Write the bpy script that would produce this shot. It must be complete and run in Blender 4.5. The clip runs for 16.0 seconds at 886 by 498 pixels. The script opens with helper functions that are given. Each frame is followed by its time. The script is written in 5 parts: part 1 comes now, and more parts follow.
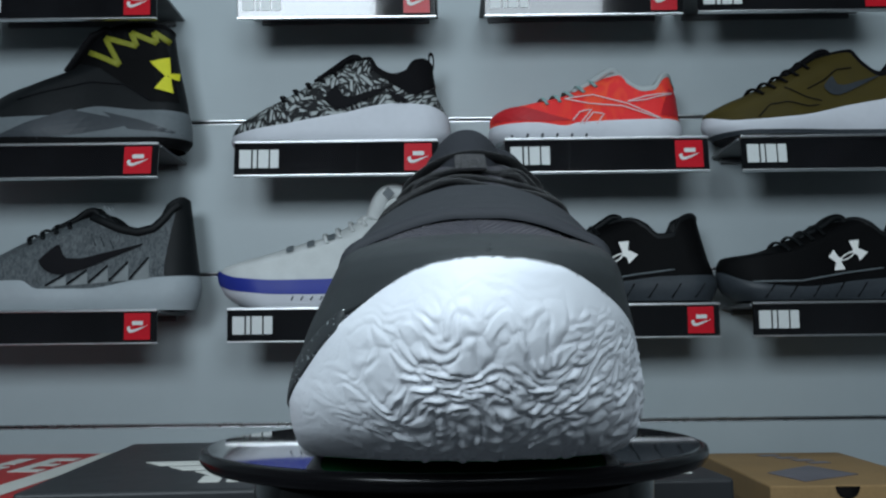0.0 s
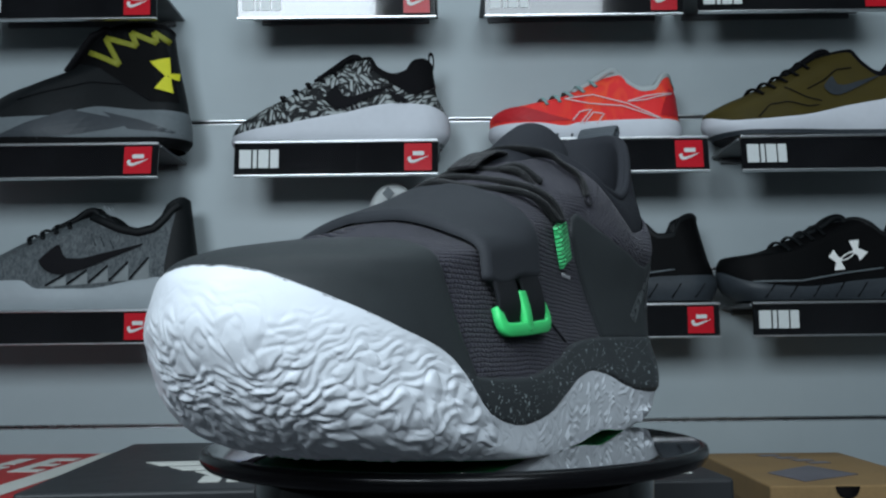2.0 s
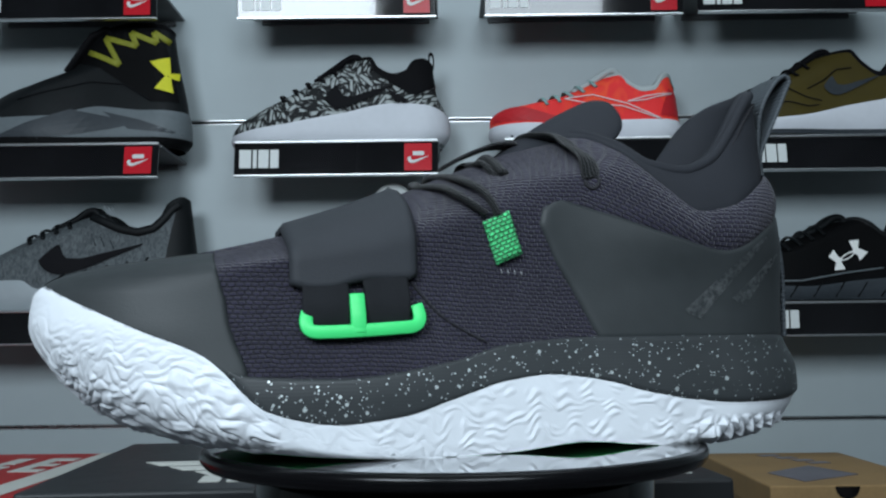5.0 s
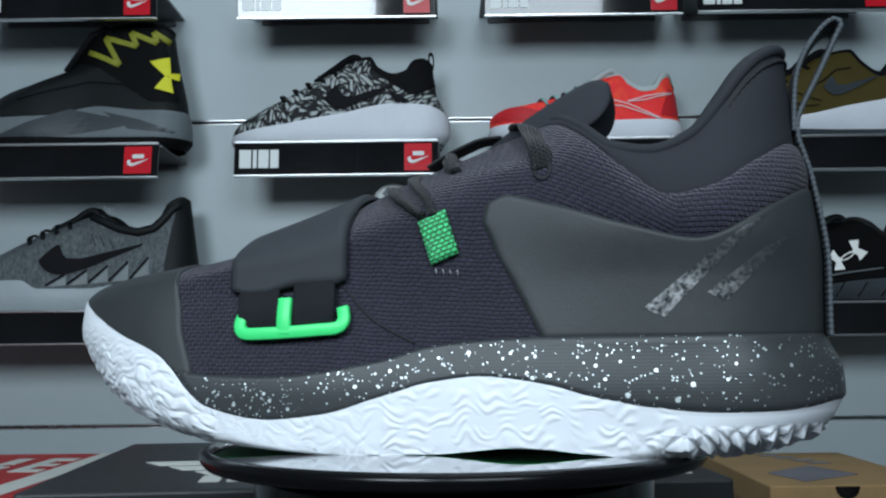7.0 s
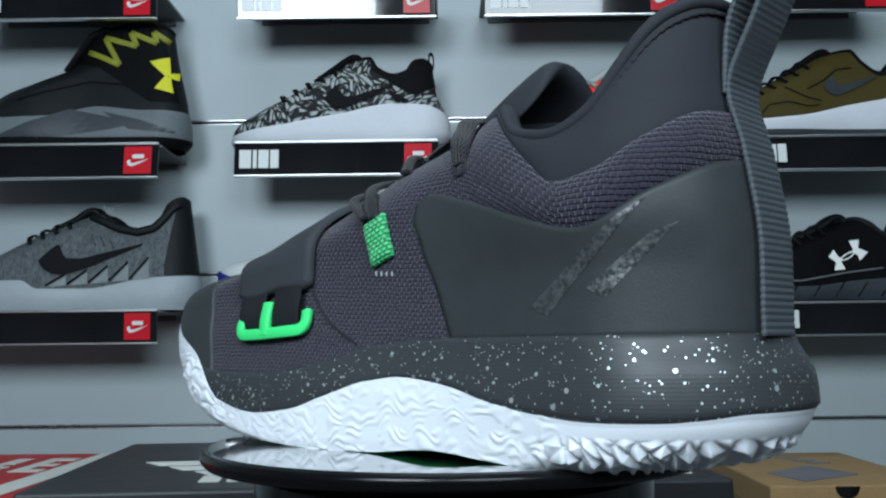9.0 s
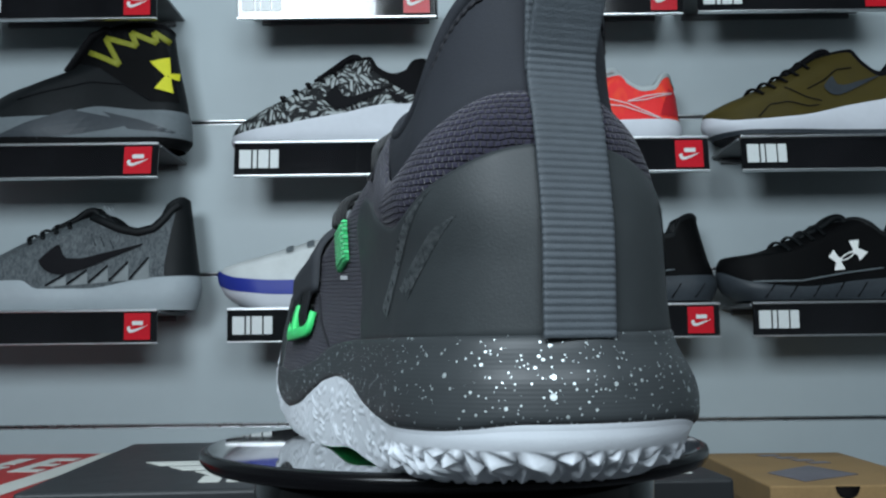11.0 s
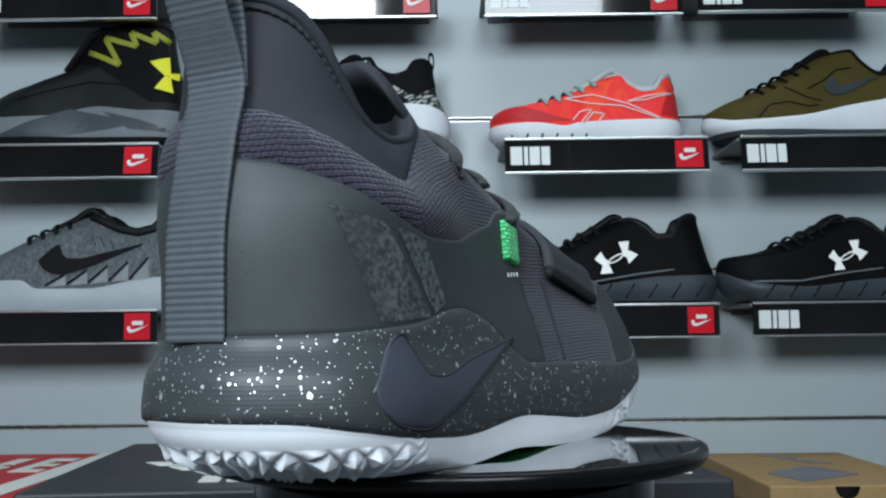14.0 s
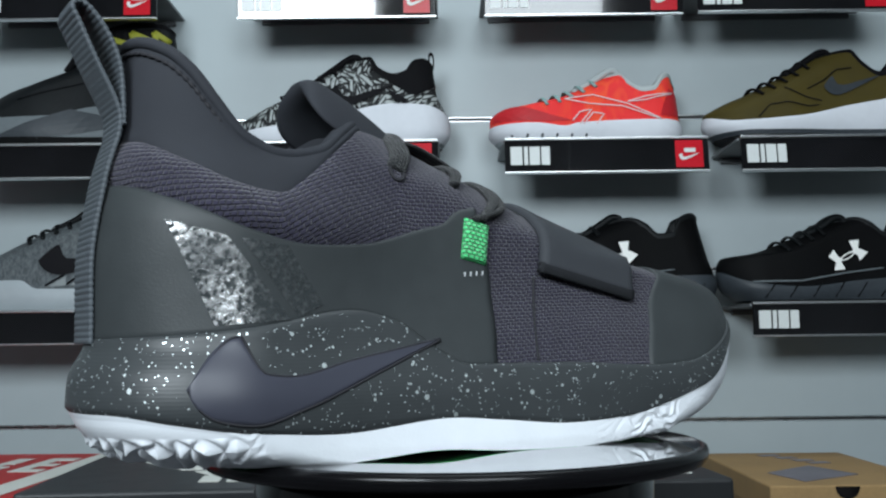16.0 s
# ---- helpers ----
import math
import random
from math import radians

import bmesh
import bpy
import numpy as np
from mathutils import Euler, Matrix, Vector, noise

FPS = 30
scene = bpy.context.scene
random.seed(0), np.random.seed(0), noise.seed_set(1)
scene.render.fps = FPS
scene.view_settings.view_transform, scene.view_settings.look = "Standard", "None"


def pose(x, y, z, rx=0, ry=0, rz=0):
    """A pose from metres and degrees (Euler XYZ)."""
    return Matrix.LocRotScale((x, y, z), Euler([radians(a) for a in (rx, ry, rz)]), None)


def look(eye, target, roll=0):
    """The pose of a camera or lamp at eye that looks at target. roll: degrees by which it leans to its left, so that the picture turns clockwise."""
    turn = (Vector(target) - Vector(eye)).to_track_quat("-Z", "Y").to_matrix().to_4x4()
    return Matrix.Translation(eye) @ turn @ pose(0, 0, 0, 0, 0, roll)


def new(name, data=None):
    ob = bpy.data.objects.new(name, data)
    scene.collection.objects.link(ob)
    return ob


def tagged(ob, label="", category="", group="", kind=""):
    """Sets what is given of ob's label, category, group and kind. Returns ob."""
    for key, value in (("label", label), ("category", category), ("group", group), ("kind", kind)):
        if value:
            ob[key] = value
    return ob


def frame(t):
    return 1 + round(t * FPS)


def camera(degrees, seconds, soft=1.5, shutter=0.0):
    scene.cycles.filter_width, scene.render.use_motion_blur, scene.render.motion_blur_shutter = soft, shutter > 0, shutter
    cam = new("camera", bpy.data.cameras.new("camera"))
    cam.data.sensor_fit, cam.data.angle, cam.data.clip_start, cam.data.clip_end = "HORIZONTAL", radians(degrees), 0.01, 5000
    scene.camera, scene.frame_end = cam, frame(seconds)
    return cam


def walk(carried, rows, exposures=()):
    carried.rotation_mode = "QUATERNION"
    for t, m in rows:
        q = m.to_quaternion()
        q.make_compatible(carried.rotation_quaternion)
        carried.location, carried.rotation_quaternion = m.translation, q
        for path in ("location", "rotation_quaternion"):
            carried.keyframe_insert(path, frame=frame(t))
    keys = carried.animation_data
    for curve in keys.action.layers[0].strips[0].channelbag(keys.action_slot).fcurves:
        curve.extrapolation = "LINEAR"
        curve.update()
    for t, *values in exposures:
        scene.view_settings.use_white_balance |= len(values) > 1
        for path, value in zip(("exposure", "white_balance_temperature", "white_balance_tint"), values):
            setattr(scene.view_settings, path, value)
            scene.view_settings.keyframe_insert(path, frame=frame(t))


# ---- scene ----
# The clip's camera stands still; the turntable's axis is the world's z axis, its top is z = 0.
cam = camera(49.75, 16.0, soft=2.3)
EYE = Vector((-0.0033, -0.39, 0.0394))
PITCH = radians(5.559)
AIM = look(EYE, EYE + Vector((0, math.cos(PITCH), math.sin(PITCH))), -0.665)
walk(cam, [(0.0, AIM), (16.0, AIM)], [(0.0, -0.34, 6600, 11), (2.0, -0.28, 6600, 11), (4.0, -0.21, 6600, 11), (7.0, -0.14, 6500, 10), (9.0, 0.07, 6450, 9), (12.0, 0.11, 6700, 11), (14.0, 0.31, 6720, 11), (16.0, 0.25, 6900, 12)])

TURN_RATE = -14.728      # degrees a second
TURN_START = -90.5       # heading of the toe at the start

WALL_Y = 0.94
LABEL_Y = 0.81
COUNTER_Z = -0.185

# ---------------------------------------------------------------- light
world = bpy.data.worlds.new("world")
world.use_nodes = True
scene.world = world
world.node_tree.nodes["Background"].inputs[0].default_value = (0.50, 0.60, 0.70, 1)
world.node_tree.nodes["Background"].inputs[1].default_value = 0.03


def area_lamp(name, m, sx, sy, watts, colour):
    data = bpy.data.lights.new(name, "AREA")
    data.shape, data.size, data.size_y, data.energy, data.color = "RECTANGLE", sx, sy, watts, colour
    ob = new(name, data)
    ob.matrix_world = m
    return ob


LAMPS = ((-0.42, 0.44, 15.0), (0.24, 0.50, 8.5))      # middle, length, power
for lx, length, power in LAMPS:
    area_lamp("tube_light", look((lx, -0.92, 0.58), (lx * 0.3, 0.75, 0.2)), length, 0.42, power, (0.81, 0.955, 1.07))
area_lamp("ceiling_light_source", look((0.2, 0.2, 1.65), (0.2, 0.25, 0.0)), 1.2, 0.9, 9.0, (0.80, 0.95, 1.05))


# ---------------------------------------------------------------- materials
def mat(name, colour, rough=0.6, metal=0.0, vary=0.12, scale=60.0, bump=0.0, bump_scale=400.0, coat=0.0, ior=1.45, spec=0.35):
    """Principled surface with mottled colour and gloss at two scales, and a fine relief."""
    m = bpy.data.materials.new(name)
    m.use_nodes = True
    n, l = m.node_tree.nodes, m.node_tree.links
    p = n["Principled BSDF"]
    p.inputs["Metallic"].default_value = metal
    p.inputs["IOR"].default_value = ior
    p.inputs["Coat Weight"].default_value = coat
    p.inputs["Coat Roughness"].default_value = 0.03
    p.inputs["Specular IOR Level"].default_value = spec
    tc = n.new("ShaderNodeTexCoord")
    big, fine = n.new("ShaderNodeTexNoise"), n.new("ShaderNodeTexNoise")
    big.inputs["Scale"].default_value, fine.inputs["Scale"].default_value = scale * 0.25, scale * 4
    big.inputs["Detail"].default_value = 4
    add = n.new("ShaderNodeMath")
    add.operation = "MULTIPLY_ADD"
    add.inputs[1].default_value = 0.5
    for t in (big, fine):
        l.new(tc.outputs["Object"], t.inputs["Vector"])
    l.new(fine.outputs["Fac"], add.inputs[0])
    l.new(big.outputs["Fac"], add.inputs[2])
    ramp = n.new("ShaderNodeMapRange")
    ramp.inputs["From Min"].default_value, ramp.inputs["From Max"].default_value = 0.45, 1.05
    ramp.inputs["To Min"].default_value, ramp.inputs["To Max"].default_value = 1 - vary, 1 + vary
    l.new(add.outputs[0], ramp.inputs["Value"])
    mul = n.new("ShaderNodeMix")
    mul.data_type, mul.blend_type = "RGBA", "MULTIPLY"
    mul.inputs["Factor"].default_value = 1.0
    mul.inputs[6].default_value = (*colour, 1)
    l.new(ramp.outputs[0], mul.inputs[7])
    l.new(mul.outputs[2], p.inputs["Base Color"])
    rr = n.new("ShaderNodeMapRange")
    rr.inputs["From Min"].default_value, rr.inputs["From Max"].default_value = 0.45, 1.05
    rr.inputs["To Min"].default_value, rr.inputs["To Max"].default_value = max(rough - 0.08 * rough, 0.0), min(rough + 0.12 * rough, 1)
    l.new(add.outputs[0], rr.inputs["Value"])
    l.new(rr.outputs[0], p.inputs["Roughness"])
    if bump:
        b, t = n.new("ShaderNodeBump"), n.new("ShaderNodeTexNoise")
        t.inputs["Scale"].default_value = bump_scale
        t.inputs["Detail"].default_value = 3
        l.new(tc.outputs["Object"], t.inputs["Vector"])
        l.new(t.outputs["Fac"], b.inputs["Height"])
        b.inputs["Strength"].default_value, b.inputs["Distance"].default_value = bump, 0.001
        l.new(b.outputs["Normal"], p.inputs["Normal"])
    return m


def nodes_of(m):
    return m.node_tree.nodes, m.node_tree.links, m.node_tree.nodes["Principled BSDF"]


def knit(name, colour, dark, cell=0.0032, row=0.0017, depth=1.0):
    """Staggered loops of thread, in metres along the cloth."""
    m = mat(name, colour, 0.85, vary=0.2, scale=80, spec=0.15)
    n, l, p = nodes_of(m)
    tc, br = n.new("ShaderNodeTexCoord"), n.new("ShaderNodeTexBrick")
    warp = n.new("ShaderNodeTexNoise")
    warp.inputs["Scale"].default_value = 120
    mixv = n.new("ShaderNodeMix")
    mixv.data_type, mixv.blend_type = "RGBA", "LINEAR_LIGHT"
    mixv.inputs["Factor"].default_value = 0.0009
    l.new(tc.outputs["UV"], mixv.inputs[6])
    l.new(tc.outputs["UV"], warp.inputs["Vector"])
    l.new(warp.outputs["Color"], mixv.inputs[7])
    l.new(mixv.outputs[2], br.inputs["Vector"])
    br.inputs["Scale"].default_value = 1
    br.inputs["Brick Width"].default_value, br.inputs["Row Height"].default_value = cell, row
    br.inputs["Mortar Size"].default_value = row * 0.26
    br.inputs["Mortar Smooth"].default_value = 1.0
    br.inputs["Color1"].default_value = (*colour, 1)
    br.inputs["Color2"].default_value = (*[c * 0.75 for c in colour], 1)
    br.inputs["Mortar"].default_value = (*dark, 1)
    old = p.inputs["Base Color"].links[0].from_node
    l.new(br.outputs["Color"], old.inputs[6])
    b = n.new("ShaderNodeBump")
    b.invert = True
    b.inputs["Strength"].default_value, b.inputs["Distance"].default_value = 0.9 * depth, 0.0012
    l.new(br.outputs["Fac"], b.inputs["Height"])
    l.new(b.outputs["Normal"], p.inputs["Normal"])
    p.inputs["Sheen Weight"].default_value = 0.15
    return m


def speckled(name, colour, spot):
    """Dark rubber foam with thrown specks of paint and fine ribbing."""
    m = mat(name, colour, 0.42, vary=0.12, scale=50)
    n, l, p = nodes_of(m)
    tc = n.new("ShaderNodeTexCoord")
    old = p.inputs["Base Color"].links[0].from_node
    last, all_specks = old.outputs[2], None
    for scale, size, cut in ((250, 0.24, 0.345), (420, 0.23, 0.315), (760, 0.27, 0.29)):
        v, pick = n.new("ShaderNodeTexVoronoi"), n.new("ShaderNodeTexNoise")
        v.inputs["Scale"].default_value = scale
        pick.inputs["Scale"].default_value = 55
        l.new(tc.outputs["Object"], v.inputs["Vector"])
        l.new(tc.outputs["Object"], pick.inputs["Vector"])
        sep = n.new("ShaderNodeSeparateColor")
        l.new(v.outputs["Color"], sep.inputs[0])
        thr, gate, both = n.new("ShaderNodeMath"), n.new("ShaderNodeMath"), n.new("ShaderNodeMath")
        rad = n.new("ShaderNodeMath")
        rad.operation = "MULTIPLY"
        l.new(sep.outputs[1], rad.inputs[0])
        rad.inputs[1].default_value = size
        thr.operation = "LESS_THAN"
        l.new(v.outputs["Distance"], thr.inputs[0])
        l.new(rad.outputs[0], thr.inputs[1])
        mixg = n.new("ShaderNodeMath")
        mixg.operation = "MULTIPLY"
        l.new(sep.outputs[0], mixg.inputs[0])
        l.new(pick.outputs["Fac"], mixg.inputs[1])
        gate.operation = "GREATER_THAN"
        l.new(mixg.outputs[0], gate.inputs[0])
        gate.inputs[1].default_value = cut * 0.62
        both.operation = "MULTIPLY"
        l.new(thr.outputs[0], both.inputs[0])
        l.new(gate.outputs[0], both.inputs[1])
        mx = n.new("ShaderNodeMix")
        mx.data_type = "RGBA"
        l.new(both.outputs[0], mx.inputs["Factor"])
        l.new(last, mx.inputs[6])
        mx.inputs[7].default_value = (*spot, 1)
        last = mx.outputs[2]
        if all_specks is None:
            all_specks = both.outputs[0]
        else:
            most = n.new("ShaderNodeMath")
            most.operation = "MAXIMUM"
            l.new(all_specks, most.inputs[0])
            l.new(both.outputs[0], most.inputs[1])
            all_specks = most.outputs[0]
    l.new(last, p.inputs["Base Color"])
    shine = n.new("ShaderNodeMath")
    shine.operation = "MULTIPLY"
    shine.inputs[1].default_value = 0.85
    l.new(all_specks, shine.inputs[0])
    l.new(shine.outputs[0], p.inputs["Metallic"])
    w = n.new("ShaderNodeTexWave")
    w.bands_direction = "Z"
    w.inputs["Scale"].default_value = 260
    w.inputs["Distortion"].default_value = 0.6
    l.new(tc.outputs["Object"], w.inputs["Vector"])
    b = n.new("ShaderNodeBump")
    b.inputs["Strength"].default_value, b.inputs["Distance"].default_value = 0.05, 0.0005
    l.new(w.outputs["Fac"], b.inputs["Height"])
    l.new(b.outputs["Normal"], p.inputs["Normal"])
    return m


def two_tone(name, a, b, scale, stretch, cut=0.5, rough=0.7, soft=0.04):
    """Printed cloth: two inks in feathery strokes."""
    m = mat(name, a, rough, vary=0.1)
    n, l, p = nodes_of(m)
    tc, mp, t = n.new("ShaderNodeTexCoord"), n.new("ShaderNodeMapping"), n.new("ShaderNodeTexNoise")
    mp.inputs["Scale"].default_value = stretch
    mp.inputs["Rotation"].default_value = (0, radians(35), 0)
    t.inputs["Scale"].default_value, t.inputs["Detail"].default_value, t.inputs["Distortion"].default_value = scale, 1.0, 1.4
    l.new(tc.outputs["Object"], mp.inputs["Vector"])
    l.new(mp.outputs["Vector"], t.inputs["Vector"])
    r = n.new("ShaderNodeMapRange")
    r.inputs["From Min"].default_value, r.inputs["From Max"].default_value = cut - soft, cut + soft
    l.new(t.outputs["Fac"], r.inputs["Value"])
    mx = n.new("ShaderNodeMix")
    mx.data_type = "RGBA"
    l.new(r.outputs[0], mx.inputs["Factor"])
    mx.inputs[6].default_value, mx.inputs[7].default_value = (*a, 1), (*b, 1)
    l.new(mx.outputs[2], p.inputs["Base Color"])
    return m


KNIT = knit("charcoal knit", (0.0270, 0.0250, 0.0420), (0.0120, 0.0108, 0.0190), 0.0026, 0.0017, 0.9)
NUBUCK = mat("smooth charcoal synthetic", (0.026, 0.030, 0.0315), 0.5, vary=0.14, scale=40, bump=0.10, bump_scale=1500, spec=0.28)
STRAPMAT = mat("matte charcoal strap", (0.028, 0.0305, 0.035), 0.62, vary=0.1, scale=40, bump=0.15, bump_scale=1400, spec=0.2)
LINING = mat("smooth charcoal lining", (0.0200, 0.0218, 0.0265), 0.75, vary=0.12, scale=60, bump=0.2, bump_scale=2200, spec=0.2)
SPECKLE = speckled("speckled charcoal foam", (0.030, 0.034, 0.036), (0.62, 0.68, 0.68))
RUBBER = mat("white rubber", (0.63, 0.66, 0.695), 0.42, vary=0.05, scale=30, bump=0.06, bump_scale=900)
GREEN_RUBBER = mat("green rubber", (0.05, 0.72, 0.19), 0.45, vary=0.15, scale=40)
GREEN = mat("bright green moulded plastic", (0.045, 0.62, 0.17), 0.4, vary=0.06, scale=60)
GREEN_WEB = knit("green webbing", (0.07, 0.62, 0.22), (0.02, 0.3, 0.09), 0.0022, 0.0016, 1.3)
WEB = knit("dark webbing", (0.014, 0.015, 0.017), (0.004, 0.004, 0.005), 0.0014, 0.0010, 0.7)
RIBBED = mat("slate ribbed tape", (0.050, 0.059, 0.067), 0.6, vary=0.15, scale=80, bump=0.3, bump_scale=1600)
LACE = knit("dark lace cord", (0.0105, 0.0120, 0.0130), (0.005, 0.0062, 0.007), 0.0016, 0.0010, 0.8)
NAVY = mat("satin slate print", (0.033, 0.035, 0.048), 0.40, vary=0.06, scale=30)
SEAM = mat("dark seam", (0.012, 0.012, 0.015), 0.7)
INK = mat("grey ink", (0.35, 0.36, 0.37), 0.6)


def glint_print(name, most, rough):
    """Clear, glossy, worn print: dark as the panel, and bright only where it mirrors a lamp."""
    m = mat(name, (0.026, 0.030, 0.0315), rough, vary=0.2, scale=120, bump=0.16, bump_scale=600, ior=3.2)
    n, l, p = nodes_of(m)
    tc, t, g = n.new("ShaderNodeTexCoord"), n.new("ShaderNodeTexNoise"), n.new("ShaderNodeMapRange")
    t.inputs["Scale"].default_value, t.inputs["Detail"].default_value = 520, 10
    l.new(tc.outputs["Object"], t.inputs["Vector"])
    g.inputs["From Min"].default_value, g.inputs["From Max"].default_value = 0.38, 0.64
    g.inputs["To Max"].default_value = most
    l.new(t.outputs["Fac"], g.inputs["Value"])
    l.new(g.outputs[0], p.inputs["Specular IOR Level"])
    return m


GLINT, GLINT_FAINT = glint_print("worn reflective print", 0.55, 0.22), glint_print("faint reflective print", 0.38, 0.36)
WALL_PAINT = mat("pale grey slatwall laminate", (0.405, 0.46, 0.475), 0.38, vary=0.03, scale=8)
ALU = mat("brushed aluminium", (0.72, 0.73, 0.74), 0.28, metal=1.0, vary=0.08, scale=20)
BLACK_GLOSS = mat("polished black acrylic", (0.004, 0.004, 0.005), 0.03, vary=0.1, scale=10, ior=2.0, coat=1.0, spec=0.5)
RIM_BLACK = mat("satin black rim", (0.003, 0.003, 0.0035), 0.22, vary=0.15, scale=30, spec=0.2)
SHELF_EDGE = mat("smoked grey acrylic", (0.125, 0.132, 0.138), 0.35, vary=0.25, scale=14)
BLACK_PLASTIC = mat("black plastic shelf", (0.007, 0.007, 0.008), 0.35, vary=0.2, scale=30)
# The strong mottle paints faint reflections into the card's black.
CARD_BLACK = mat("glossy black label card", (0.006, 0.006, 0.007), 0.08, vary=0.8, scale=45, coat=0.6)
CARD_WHITE = mat("white label ink", (0.62, 0.65, 0.64), 0.25, vary=0.04)
CARD_RED = mat("red label ink", (0.50, 0.012, 0.022), 0.2, vary=0.08)
COUNTER = mat("dark counter laminate", (0.05, 0.05, 0.055), 0.4, vary=0.15, scale=8)
# Paleness chosen for bounced fill; the room's walls and ceiling stay unseen.
ROOM = mat("pale grey bounce paint", (0.66, 0.68, 0.69), 0.8, vary=0.08, scale=4)
# Unseen floor, kept pale to bounce light up at the soles.
BOUNCE_FLOOR = mat("pale grey bounce floor", (0.42, 0.43, 0.44), 0.45, vary=0.12, scale=6)
BAND = mat("black woven band", (0.013, 0.014, 0.016), 0.8, vary=0.25, scale=300, bump=0.5, bump_scale=2600, spec=0.15)
DRUM = mat("gloss black drum", (0.003, 0.003, 0.0035), 0.12, vary=0.1, scale=20, spec=0.25)
BOX_BLACK = mat("black printed cardboard", (0.018, 0.020, 0.022), 0.45, vary=0.15, scale=20)
BOX_RED = mat("red printed cardboard", (0.36, 0.022, 0.022), 0.5, vary=0.12, scale=20)
BOX_BROWN = mat("brown kraft cardboard", (0.30, 0.19, 0.085), 0.75, vary=0.15, scale=60, bump=0.1)
BOX_WHITE = mat("off-white ink", (0.55, 0.56, 0.52), 0.5, vary=0.06)
BOX_INK = mat("grey printed sticker", (0.14, 0.13, 0.15), 0.4, vary=0.4, scale=90)
# Near-black that paints the shade inside the thumb hole.
HOLE_SHADE = mat("near-black hole shade", (0.006, 0.005, 0.005), 0.9)
GLOW = bpy.data.materials.new("lit diffuser")
GLOW.use_nodes = True
GLOW.node_tree.nodes["Principled BSDF"].inputs["Emission Color"].default_value = (0.92, 0.97, 1, 1)
GLOW.node_tree.nodes["Principled BSDF"].inputs["Emission Strength"].default_value = 1.0


# ---------------------------------------------------------------- mesh helpers
def curve1(points):
    """A smooth monotone curve through (a, b) pairs, as a function of arrays."""
    pts = sorted(points)
    X, Y = np.array([p[0] for p in pts], float), np.array([p[1] for p in pts], float)
    h, d = np.diff(X), np.diff(Y) / np.diff(X)
    m = np.zeros(len(X))
    m[0], m[-1] = d[0], d[-1]
    for i in range(1, len(X) - 1):
        if d[i - 1] * d[i] > 0:
            w1, w2 = 2 * h[i] + h[i - 1], h[i] + 2 * h[i - 1]
            m[i] = (w1 + w2) / (w1 / d[i - 1] + w2 / d[i])

    def f(x):
        x = np.clip(np.asarray(x, float), X[0], X[-1])
        k = np.clip(np.searchsorted(X, x) - 1, 0, len(h) - 1)
        t = (x - X[k]) / h[k]
        return (Y[k] * (2 * t**3 - 3 * t**2 + 1) + h[k] * m[k] * (t**3 - 2 * t**2 + t)
                + Y[k + 1] * (3 * t**2 - 2 * t**3) + h[k] * m[k + 1] * (t**3 - t**2))
    return f


def mesh_object(name, verts, faces, material, parent=None, label="", uvs=None, smooth=True):
    me = bpy.data.meshes.new(name)
    me.from_pydata([tuple(v) for v in verts], [], faces)
    if uvs is not None:
        layer = me.uv_layers.new(name="UVMap")
        idx = np.zeros(len(me.loops), dtype=np.int32)
        me.loops.foreach_get("vertex_index", idx)
        layer.data.foreach_set("uv", np.asarray(uvs, dtype=np.float32)[idx].ravel())
    me.materials.append(material)
    if smooth:
        me.polygons.foreach_set("use_smooth", [True] * len(me.polygons))
    me.update()
    ob = new(name, me)
    if parent is not None:
        ob.parent = parent
    return tagged(ob, label)


def part(name, bm, material, parent, label="", smooth=False):
    """Links a bmesh as one mesh object under a thing or part."""
    me = bpy.data.meshes.new(name)
    bm.to_mesh(me)
    bm.free()
    me.materials.append(material)
    if smooth:
        me.polygons.foreach_set("use_smooth", [True] * len(me.polygons))
    ob = new(name, me)
    ob.parent = parent
    return tagged(ob, label)


def box_bm(x0, x1, y0, y1, z0, z1, bevel=0.0, seg=2):
    bm = bmesh.new()
    bmesh.ops.create_cube(bm, size=1)
    for v in bm.verts:
        v.co = Vector(((x0 + x1) / 2 + v.co.x * (x1 - x0), (y0 + y1) / 2 + v.co.y * (y1 - y0), (z0 + z1) / 2 + v.co.z * (z1 - z0)))
    if bevel:
        bmesh.ops.bevel(bm, geom=bm.edges[:], offset=bevel, segments=seg, affect="EDGES", profile=0.5)
    return bm


def lathe_bm(profile, seg=128):
    """A turned solid from (radius, z) pairs."""
    bm = bmesh.new()
    rings = [[bm.verts.new((r * math.cos(2 * math.pi * k / seg), r * math.sin(2 * math.pi * k / seg), z)) for k in range(seg)] for r, z in profile]
    for a, b in zip(rings, rings[1:]):
        for k in range(seg):
            bm.faces.new((a[k], a[(k + 1) % seg], b[(k + 1) % seg], b[k]))
    bm.faces.new(rings[0][::-1])
    bm.faces.new(rings[-1])
    bmesh.ops.recalc_face_normals(bm, faces=bm.faces[:])
    return bm


def slab_bm(outline, y0, y1, bevel=0.0):
    """A flat shape given by (x, z) corners, from depth y0 to y1."""
    bm = bmesh.new()
    a = [bm.verts.new((x, y0, z)) for x, z in outline]
    b = [bm.verts.new((x, y1, z)) for x, z in outline]
    bm.faces.new(a)
    bm.faces.new(b[::-1])
    for i in range(len(a)):
        j = (i + 1) % len(a)
        bm.faces.new((a[j], a[i], b[i], b[j]))
    bmesh.ops.recalc_face_normals(bm, faces=bm.faces[:])
    return bm


